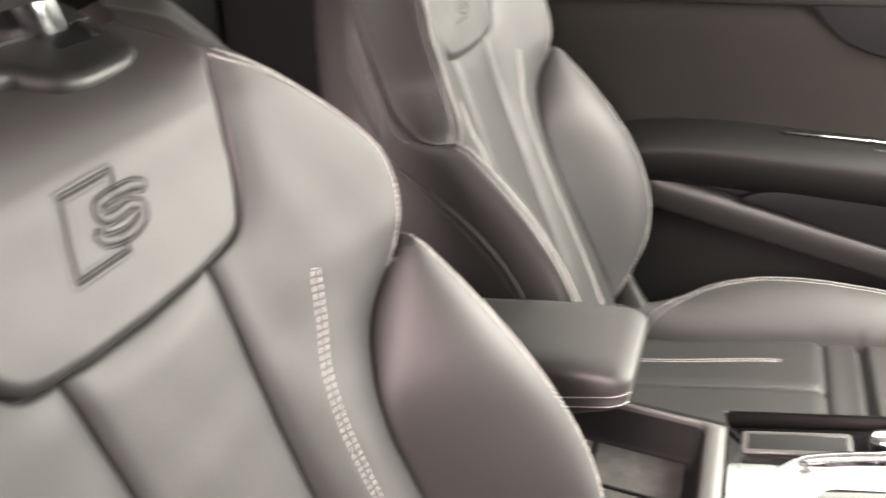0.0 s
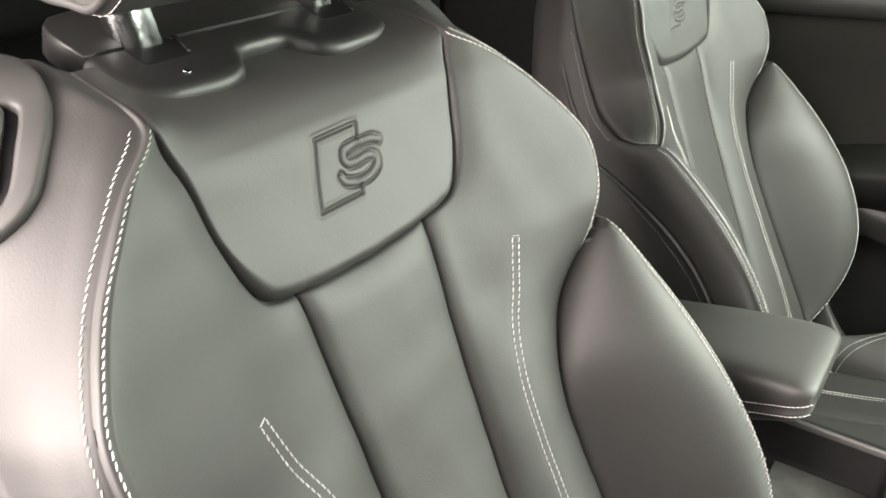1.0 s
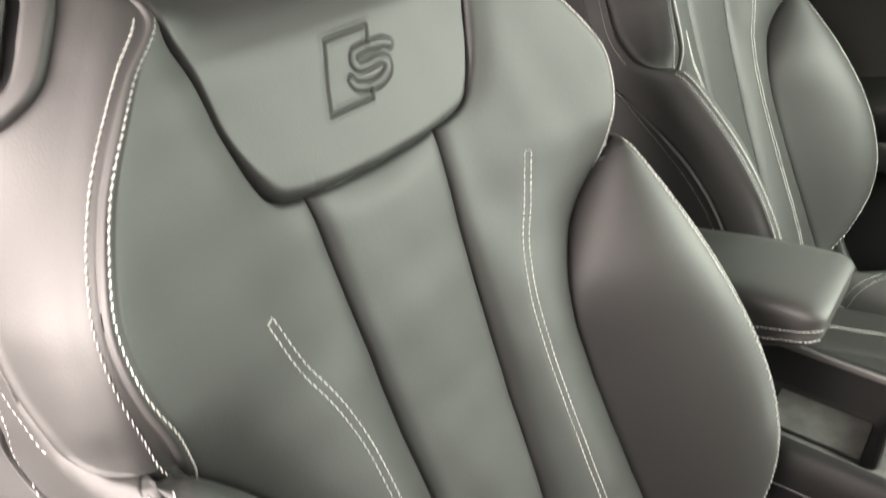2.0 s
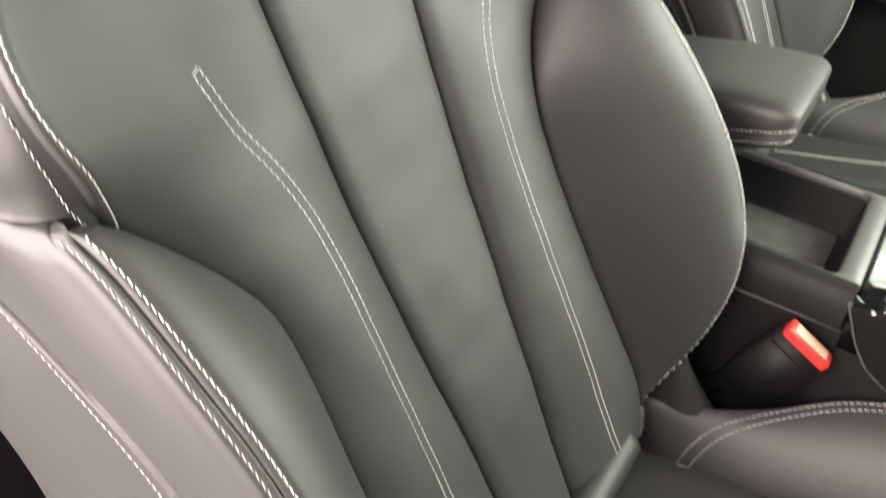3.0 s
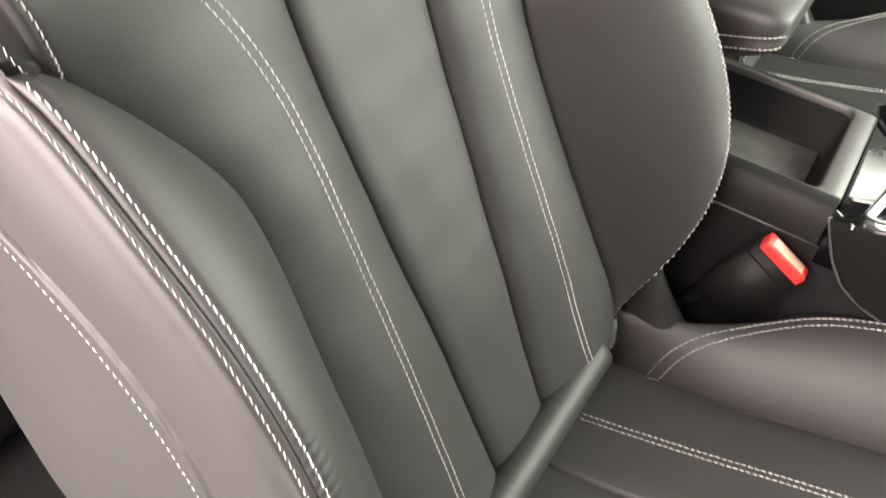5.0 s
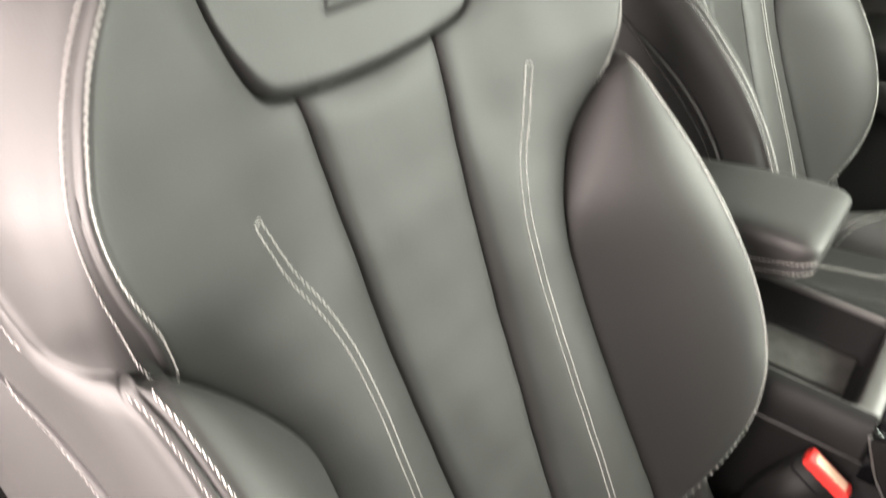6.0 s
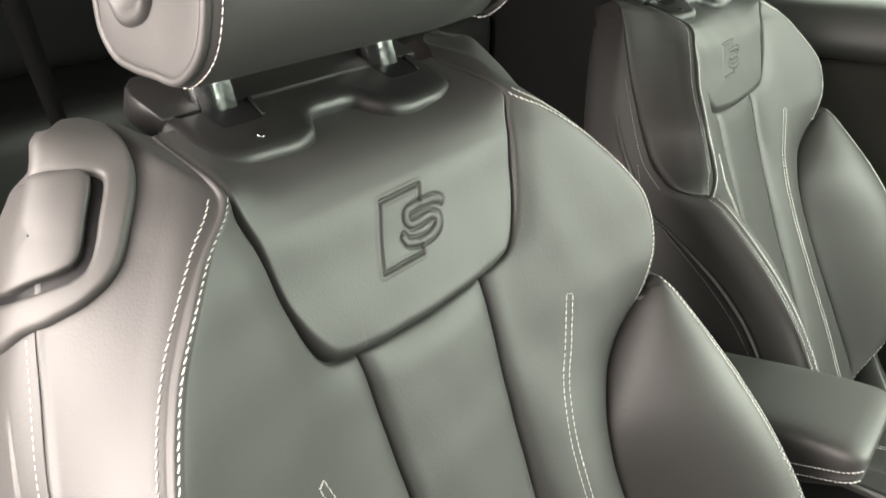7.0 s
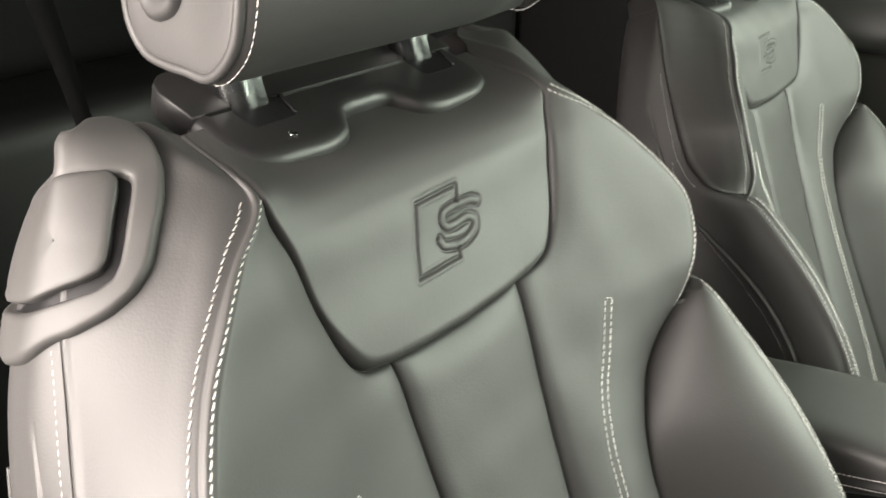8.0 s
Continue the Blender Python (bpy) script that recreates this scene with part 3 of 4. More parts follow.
def headrest_extras(head):
    closed = np.concatenate([HEAD_RING, HEAD_RING[:1]])
    d = closed - HEAD_MID
    L = np.linalg.norm(d, axis=1)[:, None]
    q = HEAD_MID + d * (L - .0045) / L
    for sign in (-1, 1):
        p = seat_to_world(sign * .1285, q[:, 1], q[:, 0])
        part("piping", tube(p, .0028, "piping", 8, caps=False), LEATHER, head, "leather piping round the cheek")
        h = HEAD_MID + d * (L - .0004) / L
        p = seat_to_world(sign * .1232, h[:, 1], h[:, 0] + .016 * (1 - (.1232 / .13) ** 2) * smooth(-.03, .01, h[:, 0]))
        t = np.gradient(p, axis=0)
        n = np.cross(t, np.array([0, 1.0, 0]))
        n /= np.linalg.norm(n, axis=1)[:, None]
        out = seat_to_world(sign * .1185, d[:, 1], d[:, 0]) - seat_to_world(sign * .1185, 0, 0)
        n = np.where((n * out).sum(1)[:, None] < 0, -n, n)
        part("stitching", stitches(p, n, "stitching", pitch=.0046, length=.0034, width=.00017, lift=.0002), THREAD, head, "white seam stitching")
        # moulded oval on the cheek
        rows = []
        for k, lift in ((1.0, -.001), (.97, .003), (.90, .0045), (.80, .004), (.74, .0005), (.70, .0005), (.66, .003), (.55, .0035), (.2, .002), (.01, .002)):
            th = np.linspace(0, 2 * np.pi, 48, endpoint=False)
            c, sn = np.cos(th), np.sin(th)
            a = .0195 * k * np.sign(c) * np.abs(c) ** .7
            b = .046 * k * np.sign(sn) * np.abs(sn) ** .7
            rows.append(seat_to_world(sign * (.1285 + lift), .757 + b, -.040 + a + .25 * b))
        part("cheek_oval", grid_mesh(np.array(rows), "cheek_oval", wrap=True, flip=sign > 0), LEATHER, head, "moulded oval in the headrest cheek")


def cover_place(u, along, lift):
    """A point on the sloping plane of the headrest cover."""
    return seat_to_world(u, .634 + .62 * along + .785 * lift, -.0555 - .785 * along + .62 * lift)


def build_seat():
    seat = thing("car_seat", (0.16, 0, 0.20), "black leather sports car seat with white twin stitching", "car seat", "front seats")
    back = part("backrest", backrest_mesh(), LEATHER, seat, "black leather backrest with embossed badge panel and side bolsters")
    for sign in (-1, 1):
        v = np.linspace(.022, .468, 240)
        for off in (-.003, .003):
            # the twin rows run parallel to their middle line
            du = np.gradient(stitch_u(v), v)
            k = np.sqrt(1 + du * du)
            p, n = front_line(sign * (stitch_u(v) + off / k), v - off * du / k)
            part("stitching", stitches(p, n, "stitching", length=.0040, width=.00031), THREAD, back, "white decorative stitching")
        p, n = front_line(sign * (stitch_u(.4685) + np.linspace(-.0030, .0030, 8)), np.linspace(.4696, .4674, 8))
        part("stitching", stitches(p, n, "stitching", pitch=.0027, length=.0026), THREAD, back, "white decorative stitching")
        # the upper rows run down behind the lower bolster
        v = np.linspace(.424, .624, 220)
        p, n = front_line(sign * (edge_u(v) - .0050 + .0018 * smooth(.455, .49, v) - .0013 * smooth(.57, .61, v)), v)
        part("stitching", stitches(p, n, "stitching", pitch=.0045, length=.0035, width=.00022, slant=1.6), THREAD, back, "white seam stitching on the shoulder edge")
        v = np.linspace(.430, .622, 220)
        p, n = side_line(v, .040 - .012 * smooth(.54, .61, v), sign)
        part("stitching", stitches(p, n, "stitching", pitch=.0045, length=.0035, width=.00022, slant=1.6), THREAD, back, "white seam stitching on the shoulder edge")
        P, nn, V = bolster_grid(sign)
        bolster = part("bolster", grid_mesh(P, "bolster", flip=sign < 0), LEATHER, seat, "padded black leather side bolster with a stitched edge")
        for off in (-.0056, .0056):
            p, n = grid_line(P, nn, V, .02, .4435, off)
            part("stitching", stitches(p, n, "stitching", pitch=.0045, length=.0035, width=.00022, slant=1.4), THREAD, bolster, "white seam stitching on the bolster edge")
        p, n = grid_line(P, nn, V, .02, .435, station=lambda h: float(lower_welt(h)) + .046)
        part("stitching", stitches(p, n, "stitching", pitch=.0043, length=.0026, width=.00017, lift=.0), THREAD, bolster, "white stitching beside the side welt")
        p, n = grid_line(P, nn, V, .02, .43, station=lambda h: .97)
        part("piping", tube(p + n * .0006, .0016, "piping", 8), LEATHER, bolster, "thin leather piping at the rear edge")
        v = np.linspace(.462, .572, 120)
        p, n = side_line(v, upper_welt(v) + .05, sign, True)
        part("stitching", stitches(p, n, "stitching", pitch=.0043, length=.0026, width=.00017, lift=.0), THREAD, bolster, "white stitching beside the side welt")
    # headrest
    head = part("headrest", headrest_mesh(), LEATHER, seat, "black leather headrest with white stitched edge")
    headrest_extras(head)
    for sign in (-1, 1):
        bm = bm_prism([(-.0095, -.0085), (.0095, -.0085), (.0095, .0085), (-.0095, .0085)], lambda a, b, c: seat_to_world(sign * .0713 + a * 1.22, .640 + c, -.0938 + b), .11, 0)
        bmesh.ops.bevel(bm, geom=bm.edges[:], offset=.0014, segments=2, affect='EDGES')
        for f in bm.faces:
            f.smooth = True
        part("headrest_post", bm, POST, seat, "polished rectangular headrest post")
    # moulded cover round the posts, on a plane that slopes back
    half = [(.0, .0230), (.012, .0230), (.0195, .0205), (.0255, .0125), (.032, .0045), (.044, -.001), (.070, -.0015), (.090, .0008), (.1035, .0075), (.108, .020), (.1082, .040), (.1075, .0545)]
    hp = path_points(half, 64)
    ring = np.concatenate([hp, (hp * [-1, 1])[::-1][:-1]])
    rows = []
    t = np.roll(ring, -1, 0) - np.roll(ring, 1, 0)
    nrm = np.stack([-t[:, 1], t[:, 0]], 1) / np.linalg.norm(t, axis=1)[:, None]
    nrm = nrm if nrm[0] @ [0, 1] > 0 else -nrm
    # the rear edge is cut straight where the two halves meet
    end = smooth(.050, .0535, ring[:, 1])
    for inset, lift in ((0, -.014), (0, -.0045), (.0006, -.0015), (.0020, .0012), (.0044, .0030), (.0075, .0038), (.0105, .0042)):
        q = ring + nrm * inset
        rows.append(cover_place(q[:, 0], np.minimum(q[:, 1] * (1 - end) + .0545 * end, .0545), lift + (.0042 - lift) * end))
    for f in (.2, .5, .8, .98):
        g = q * (1 - f) + np.stack([q[:, 0] * .55, np.full(len(q), .046)], 1) * f
        g = g if f < .95 else np.stack([q[:, 0] * .5, np.full(len(q), .046)], 1)
        rows.append(cover_place(g[:, 0], np.minimum(g[:, 1], .0545), .0042))
    cover = part("post_cover", grid_mesh(np.array(rows), "post_cover", wrap=True), COVER_PLASTIC, seat, "moulded black plastic cover round the posts")
    part("rear_cover", bm_prism([(-.1077, .0470), (.1077, .0470), (.1085, .074), (.106, .083), (.099, .0895), (.088, .092), (-.088, .092), (-.099, .0895), (-.106, .083), (-.1085, .074)], lambda a, b, c: cover_place(np.array(a), b, c - .012), .0165, .0012, 2), COVER_PLASTIC, seat, "rear half of the moulded cover")
    for sign in (-1, 1):
        # no real opening: a thin black plate stands for the shaded slot
        part("post_slot", bm_prism(rounded(sign * .0713 - .0130, sign * .0713 + .0185, .0262, .0470, .004), lambda a, b, c: cover_place(np.array(a), b, .0040 + c), .0005), BLACK, cover, "thin black plate for the shade in the slot round the post")
        part("slot_lip", bm_box((0, 0, 0), (.0022, .022, .003), .0006), COVER_PLASTIC, cover)
        lip = cover.children[-1]
        for vert in lip.data.vertices:
            vert.co = Vector(cover_place(np.array(sign * .0713 + .0195 + vert.co.x - .2 * (.011 - vert.co.y)), .0285 + .8 * vert.co.y, .0036 + vert.co.z * .6))
    part("screw", bm_prism([(.0035 * math.cos(q), .0035 * math.sin(q)) for q in np.linspace(0, 2 * np.pi, 14, endpoint=False)], lambda a, b, c: cover_place(np.array(-.0688 + a * .7), .0128 + b * .7, .0038 + c), .0012, .0004), POST, cover, "small grey cover screw")
    # cushion, roll and threads
    cushion = part("cushion", cushion_mesh(), LEATHER, seat, "black leather seat cushion with ribbed insert")
    y = np.concatenate([[-.121], np.linspace(-.120, .117, 40), [.118]])
    part("roll", tube(seat_to_world(y, .0145, .006), [.012] + [.0160] * 40 + [.012], "roll", 24), LEATHER, seat, "leather roll between cushion and backrest")
    for sign in (-1, 1):
        x = np.linspace(.012, .262, 120)
        for off in (-.003, .003):
            p, n = cushion_line(x, sign * (cush_stitch(x) + off))
            part("stitching", stitches(p, n, "stitching"), THREAD, cushion, "white decorative stitching")
        p, n = cushion_line(np.full(6, .2635), sign * (cush_stitch(.2635) + np.linspace(-.003, .003, 6)))
        part("stitching", stitches(p, n, "stitching", pitch=.0029, length=.0028), THREAD, cushion, "white decorative stitching")
        x = np.linspace(.041, .46, 160)
        slope = np.gradient(bolster_seam(x), x)
        for off in (0, .0075):
            p, n = cushion_line(x + off * slope / np.hypot(1, slope), sign * (bolster_seam(x) - off / np.hypot(1, slope)))
            part("stitching", stitches(p, n, "stitching"), THREAD, cushion, "white stitching along the cushion bolster")
    # rail base
    part("seat_base", bm_box((-.05, -.22, .20), (.45, .22, .31), .02), PLASTIC, seat, "black plastic seat base")
    for sign in (-1, 1):
        # a flared fin, wide at its foot and narrow at the top
        k, th = np.linspace(0, 1, 26)[:, None], np.linspace(0, 2 * np.pi, 41)[None, :-1]
        ra, rb = .0055 + .040 * (1 - k) ** 1.5, .006 + .018 * (1 - k) ** 1.2
        ra, rb = ra * np.sqrt(1 - np.clip((k - .93) / .07, 0, 1) ** 2 * .98), rb * np.sqrt(1 - np.clip((k - .93) / .07, 0, 1) ** 2 * .98)
        c, sn = np.cos(th), np.sin(th)
        X = .0045 + .022 * (1 - k) ** 1.1 + ra * np.sign(c) * np.abs(c) ** .8
        Y = sign * (.204 + rb * np.sign(sn) * np.abs(sn) ** .8)
        P = np.stack([X, Y, .474 + .099 * k + .012 * (1 - k) * c], -1)
        part("hinge_cover", grid_mesh(P, "hinge_cover", wrap=True, flip=sign < 0), GLOSS_PLASTIC, seat, "shiny black plastic hinge cover")
    return seat


COVER_PLASTIC = mat("satin_black_plastic", (0.009, 0.009, 0.009), 0.44, spec=0.36, grain=0.08, grain_size=1800, vary=0.08)
DUSTY = mat("dusty_mat_rubber", (0.060, 0.059, 0.056), 0.7, spec=0.3, grain=0.3, grain_size=500, vary=0.7, spot=55)
RUBBER = mat("dusty_black_rubber", (0.007, 0.007, 0.007), 0.75, spec=0.3, grain=0.3, grain_size=500, vary=0.5, spot=60)
GLOSS_PLASTIC = mat("shiny_black_plastic", (0.022, 0.022, 0.021), 0.32, vary=0.1)
near_seat = build_seat()
copy_thing(near_seat, Matrix.Translation(Vector(near_seat.location) + Vector((-.0526, .73, -.0325))))


# ---- folding lever on the near seat's outer shoulder ----
def side_at(vs, rs, sign, lift):
    """World points lifted off the backrest's side at rows vs and stations rs."""
    grid = np.linspace(0, 1.3, 261)
    def at(v, r):
        return seat_to_world(*[np.array([np.interp(q, grid, row) for q, row in zip(r, A)]) * k for A, k in zip(side_point(v, grid, True), (sign, 1, 1))])
    p = at(vs, rs)
    n = np.cross(at(vs + .004, rs) - at(vs - .004, rs), at(vs, rs + .03) - at(vs, rs - .03))
    n /= np.linalg.norm(n, axis=1)[:, None]
    n = np.where((n @ (np.array([0, sign, .0]) + .8 * UP + .3 * OUT))[:, None] < 0, -n, n)
    return p + n * np.asarray(lift)[..., None]


def closed_ring(points, centre, n=160, soft=60):
    """A smooth closed outline (v, r), stepped by angle about its centre; one r is worth about .13 m."""
    k = np.array([1, .13])
    p = (np.array(points) - centre) * k
    p = np.concatenate([p, p[:1]])
    fine = np.concatenate([p[i] + (p[i + 1] - p[i]) * np.linspace(0, 1, 30)[:-1, None] for i in range(len(p) - 1)])
    for _ in range(soft):
        fine = .5 * fine + .25 * (np.roll(fine, 1, 0) + np.roll(fine, -1, 0))
    a = np.arctan2(fine[:, 1], fine[:, 0])
    o = np.argsort(a)
    th = np.linspace(-np.pi, np.pi, n, endpoint=False)
    rad = np.interp(th, a[o], np.linalg.norm(fine, axis=1)[o], period=2 * np.pi)
    return centre + np.stack([np.cos(th), np.sin(th)], 1) * rad[:, None] / k


def build_lever(seat):
    centre = np.array([.602, .58])
    outer = closed_ring([(.656, .50), (.660, .39), (.656, .29), (.643, .262), (.629, .288), (.621, .292), (.607, .275), (.596, .275), (.589, .31), (.582, .38), (.576, .49), (.573, .61),
                         (.567, .77), (.562, .92), (.568, 1.06), (.595, 1.04), (.612, .95), (.630, .78), (.645, .62)], centre)
    inner = closed_ring([(.618, .64), (.620, .465), (.6215, .405), (.620, .38), (.616, .375), (.604, .370), (.596, .372), (.592, .382), (.589, .42), (.586, .52), (.5825, .685), (.579, .94), (.582, 1.00), (.611, .99), (.6165, .90)], centre, soft=22)
    pad = closed_ring([(.6195, .64), (.6215, .475), (.6225, .430), (.620, .408), (.616, .405), (.604, .402), (.597, .405), (.594, .418), (.5915, .46), (.5885, .56), (.5850, .70), (.5815, .93), (.585, .985), (.612, .975), (.6180, .89)], centre, soft=22)
    rows = []
    for f, lift in ((0, -.003), (0, .0010), (.015, .0022), (.05, .0036), (.12, .0048), (.2, .0053), (.3, .0055), (.4, .0056), (.5, .0057), (.6, .0057), (.7, .0057), (.8, .0056), (.88, .0054), (.94, .0046), (.985, .0030), (1.0, -.001), (1.03, -.001)):
        q = outer + (inner - outer) * f
        rows.append(side_at(q[:, 0], q[:, 1], -1, lift * (1 + (.4 * smooth(.622, .642, q[:, 0]) if lift > 0 else 0))))
    bezel = part("lever_bezel", grid_mesh(np.array(rows), "lever_bezel", wrap=True), GREY_LEATHER, seat, "moulded grey bezel round the folding lever")
    rows = []
    for f, lift in ((1.0, -.001), (1.0, .0036), (.985, .0050), (.95, .0057), (.85, .0060), (.7, .0061), (.5, .0062), (.35, .0063), (.2, .0063), (.02, .0063)):
        q = centre + (pad - centre) * f
        rows.append(side_at(q[:, 0], q[:, 1], -1, np.full(len(q), lift)))
    part("lever", grid_mesh(np.array(rows), "lever", wrap=True), GREY_LEATHER, bezel, "grey folding lever paddle")
    # black sheet just above the surface paints the shade of the lever's gap
    rows = [side_at((centre + (inner - centre) * f)[:, 0], (centre + (inner - centre) * f)[:, 1], -1, np.full(len(inner), .0004)) for f in (1.03, .8, .6, .4, .2, .02)]
    part("lever_slot", grid_mesh(np.array(rows), "lever_slot", wrap=True), BLACK, bezel, "black sheet for the shade in the gap behind the lever")


GREY_LEATHER = mat("grey_soft_plastic", (0.034, 0.033, 0.032), 0.55, grain=0.06, grain_size=1400, vary=0.05, spot=14, spec=0.45, rough_vary=0.03)
build_lever(near_seat)

# ================= console, armrest, buckle =================
def build_console():
    con = thing("centre_console", (0.1, 0.365, 0.20), "black centre console with open tray and padded armrest", "car console")
    # body with a hole for the tray
    sec = [(.267, .20), (.267, .585), (.269, .603), (.272, .620), (.277, .634), (.283, .6405), (.290, .642)]
    for sign in (-1, 1):
        pts = np.array([(.365 + sign * (.365 - y), z) for y, z in sec])
        P = np.array([[(xx, y, z) for y, z in pts] for xx in (-.60, .122)])
        me = grid_mesh(P, "side_panel", flip=sign > 0)
        part("side_panel", me, PLASTIC, con)
    part("tray_rim", tray_mesh(True), GREY_PLASTIC, con, "satin grey tray rim")
    liner = part("tray_liner", tray_mesh(False), RUBBER, con, "deep black storage tray")
    for x0, x1, y0, y1 in ((-.14, -.012, .303, .428), (-.004, .090, .303, .36), (-.004, .090, .366, .428)):
        part("mat_panel", bm_box((x0, y0, .584), (x1, y1, .5885), .0012), DUSTY, liner, "scuffed rubber mat panel")
    return con


def tray_mesh(rim):
    """Rim and inside of the tray, one open shell."""
    def ring(x0, x1, y0, y1, z, r):
        out = []
        for cx, cy, a0 in ((x1 - r, y0 + r, -90), (x1 - r, y1 - r, 0), (x0 + r, y1 - r, 90), (x0 + r, y0 + r, 180)):
            for k in range(7):
                a = radians(a0 + 15 * k)
                out.append((cx + r * math.cos(a), cy + r * math.sin(a), z))
        return out
    if rim:
        rows = [ring(-.30, .1235, .290, .440, .628, .004), ring(-.30, .1235, .290, .440, .640, .004), ring(-.298, .1215, .2905, .4395, .642, .004), ring(-.18, .1045, .291, .4385, .642, .010), ring(-.18, .1030, .2925, .437, .6395, .010), ring(-.18, .1026, .2928, .4367, .634, .010)]
    else:
        rows = [ring(-.18, .1026, .2928, .4367, .634, .010), ring(-.18, .100, .295, .4355, .592, .012), ring(-.18, .096, .299, .432, .585, .014), ring(-.1, .0, .35, .37, .585, .005)]
    return grid_mesh(np.array(rows), "tray", wrap=True, flip=True)


console = build_console()

arm_top = curve([-.34, -.14, -.04, 0, .03], [.712, .748, .765, .768, .768])
arm_low = curve([-.34, -.06, -.01, .03], [.655, .690, .712, .730])
arm_seam = curve([-.34, -.03, .03], [.650, .733, .750])


def armrest_mesh():
    """Sections along the lid, closed by a rounded nose."""
    th = np.linspace(0, 2 * np.pi, 120, endpoint=False)
    c, sn = np.cos(th), np.sin(th)
    rows = []
    stations = [(x, 1.0) for x in np.linspace(-.34, .006, 60)] + [(.006 + .0205 * math.sin(a), math.cos(a)) for a in np.linspace(.08, np.pi / 2, 14)]
    for x, k in stations:
        k = .62 + .38 * k if k > .03 else 0
        zt, zb, zs = float(arm_top(x)), float(arm_low(x)), float(arm_seam(x)) - .0055
        y = .375 + .066 * (.45 + .55 * k if k else 0) * np.sign(c) * np.abs(c) ** .32
        z = (zt + zb) / 2 + (zt - zb) / 2 * k * np.sign(sn) * np.abs(sn) ** .45
        g = 1 - .035 * np.exp(-((z - zs) / .0014) ** 2)
        rows.append(np.stack([np.full(120, x), .375 + (y - .375) * g, z], 1))
    return grid_mesh(np.array(rows), "pad", wrap=True)


pad = part("armrest_lid", armrest_mesh(), LEATHER, console, "padded black leather armrest lid with white stitching")
for dz in (0, -.011):
    x = np.linspace(-.13, .006, 60)
    a = np.linspace(.08, 1.25, 24)
    k = .62 + .38 * np.cos(a)
    px = np.concatenate([x, .006 + .0207 * np.sin(a)])
    py = np.concatenate([np.full(60, .3088), .375 - .0662 * (.45 + .55 * k) * np.clip(1.02 - .02 * a, 0, 1)])
    p = np.stack([px, py, arm_seam(px) + dz], 1)
    nn = np.concatenate([np.repeat([[0, -1.0, 0]], 60, 0), np.stack([np.sin(a), -np.cos(a), 0 * a], 1)])
    part("stitching", stitches(p, nn, "stitching", pitch=.0040, length=.0030, width=.00020), THREAD, pad, "white stitching round the lid")
part("hinge_block", bm_box((-.42, .31, .60), (-.30, .44, .70), .015), PLASTIC, console)

buckle = thing("seat_belt_buckle", (.06, .235, .5), "black seat belt buckle with red release button", "seat belt buckle")
BX = Vector((.47, .05, .88)).normalized()
BY = Vector((.88, -.02, -.47)).normalized()
BZ = BX.cross(BY)
BO = Vector((.104, .245, .594))


def buckle_place(a, b, c):
    return BO + BY * a + BX * b + BZ * c


part("housing", bm_prism([(-.020, -.085), (.020, -.085), (.0245, -.055), (.0245, -.004), (-.0245, -.004), (-.0245, -.055)], lambda a, b, c: buckle_place(a, b, c - .011), .022, .0016), PLASTIC, buckle, "black plastic buckle housing")
button = part("button", bm_box((-.0235, -.006, -.009), (.0235, .006, .009), .003, 3), RED, buckle, "red release button")
for v in button.data.vertices:
    v.co = buckle_place(*v.co)
mark = part("print", bm_box((-.0175, .0055, -.0058), (.0175, .0064, .0058), .0003), RED_LABEL, button, "pale worn print")
for v in mark.data.vertices:
    v.co = buckle_place(*v.co)
seam = part("collar", bm_prism([(-.0252, -.0150), (.0252, -.0150), (.0252, -.0132), (-.0252, -.0132)], lambda a, b, c: buckle_place(a, b, c - .0117), .0234, 0), BLACK, buckle, "thin groove below the button")
part("strap", tube([(.04, .248, .50), (.06, .247, .525), (.075, .246, .555)], .014, "strap", 12, .3), PLASTIC, buckle, "stiff black buckle stalk")

# ---- shifter deck ahead of the tray ----
deck = thing("shifter_deck", (.3, .365, .55), "glossy black shifter deck with bright metal trim", "car console")
DECK_RISE = .27


def deck_part(name, data, material, label):
    """A part of the deck, drawn level at z = .638 and sheared up along the sloping deck."""
    ob = part(name, data, material, deck, label)
    for vert in ob.data.vertices:
        vert.co.z += DECK_RISE * (vert.co.x - .1265)
    return ob


part("deck_panel", bm_prism([(.1255, .585), (.1255, .6375), (.62, .771), (.62, .585)], lambda a, b, c: (a, .2680 + c, b), .178, .003), GLOSS, deck, "glossy black deck panel")


def frame_mesh(outline, width, z, h, name):
    """A raised frame along a closed outline."""
    o = np.array(outline, float)
    t = np.roll(o, -1, 0) - np.roll(o, 1, 0)
    n = np.stack([-t[:, 1], t[:, 0]], 1) / np.linalg.norm(t, axis=1)[:, None]
    if ((o + n * .001 - o.mean(0)) ** 2).sum() > ((o - o.mean(0)) ** 2).sum():
        n = -n
    rows = []
    for inset, dz in ((0, 0), (0, h * .6), (.18, h * .95), (.5, h), (.82, h * .9), (1, h * .5), (1, 0)):
        rows.append(np.concatenate([o + n * width * inset, np.full((len(o), 1), z + dz)], 1))
    return grid_mesh(np.array(rows), name, wrap=True, flip=True)


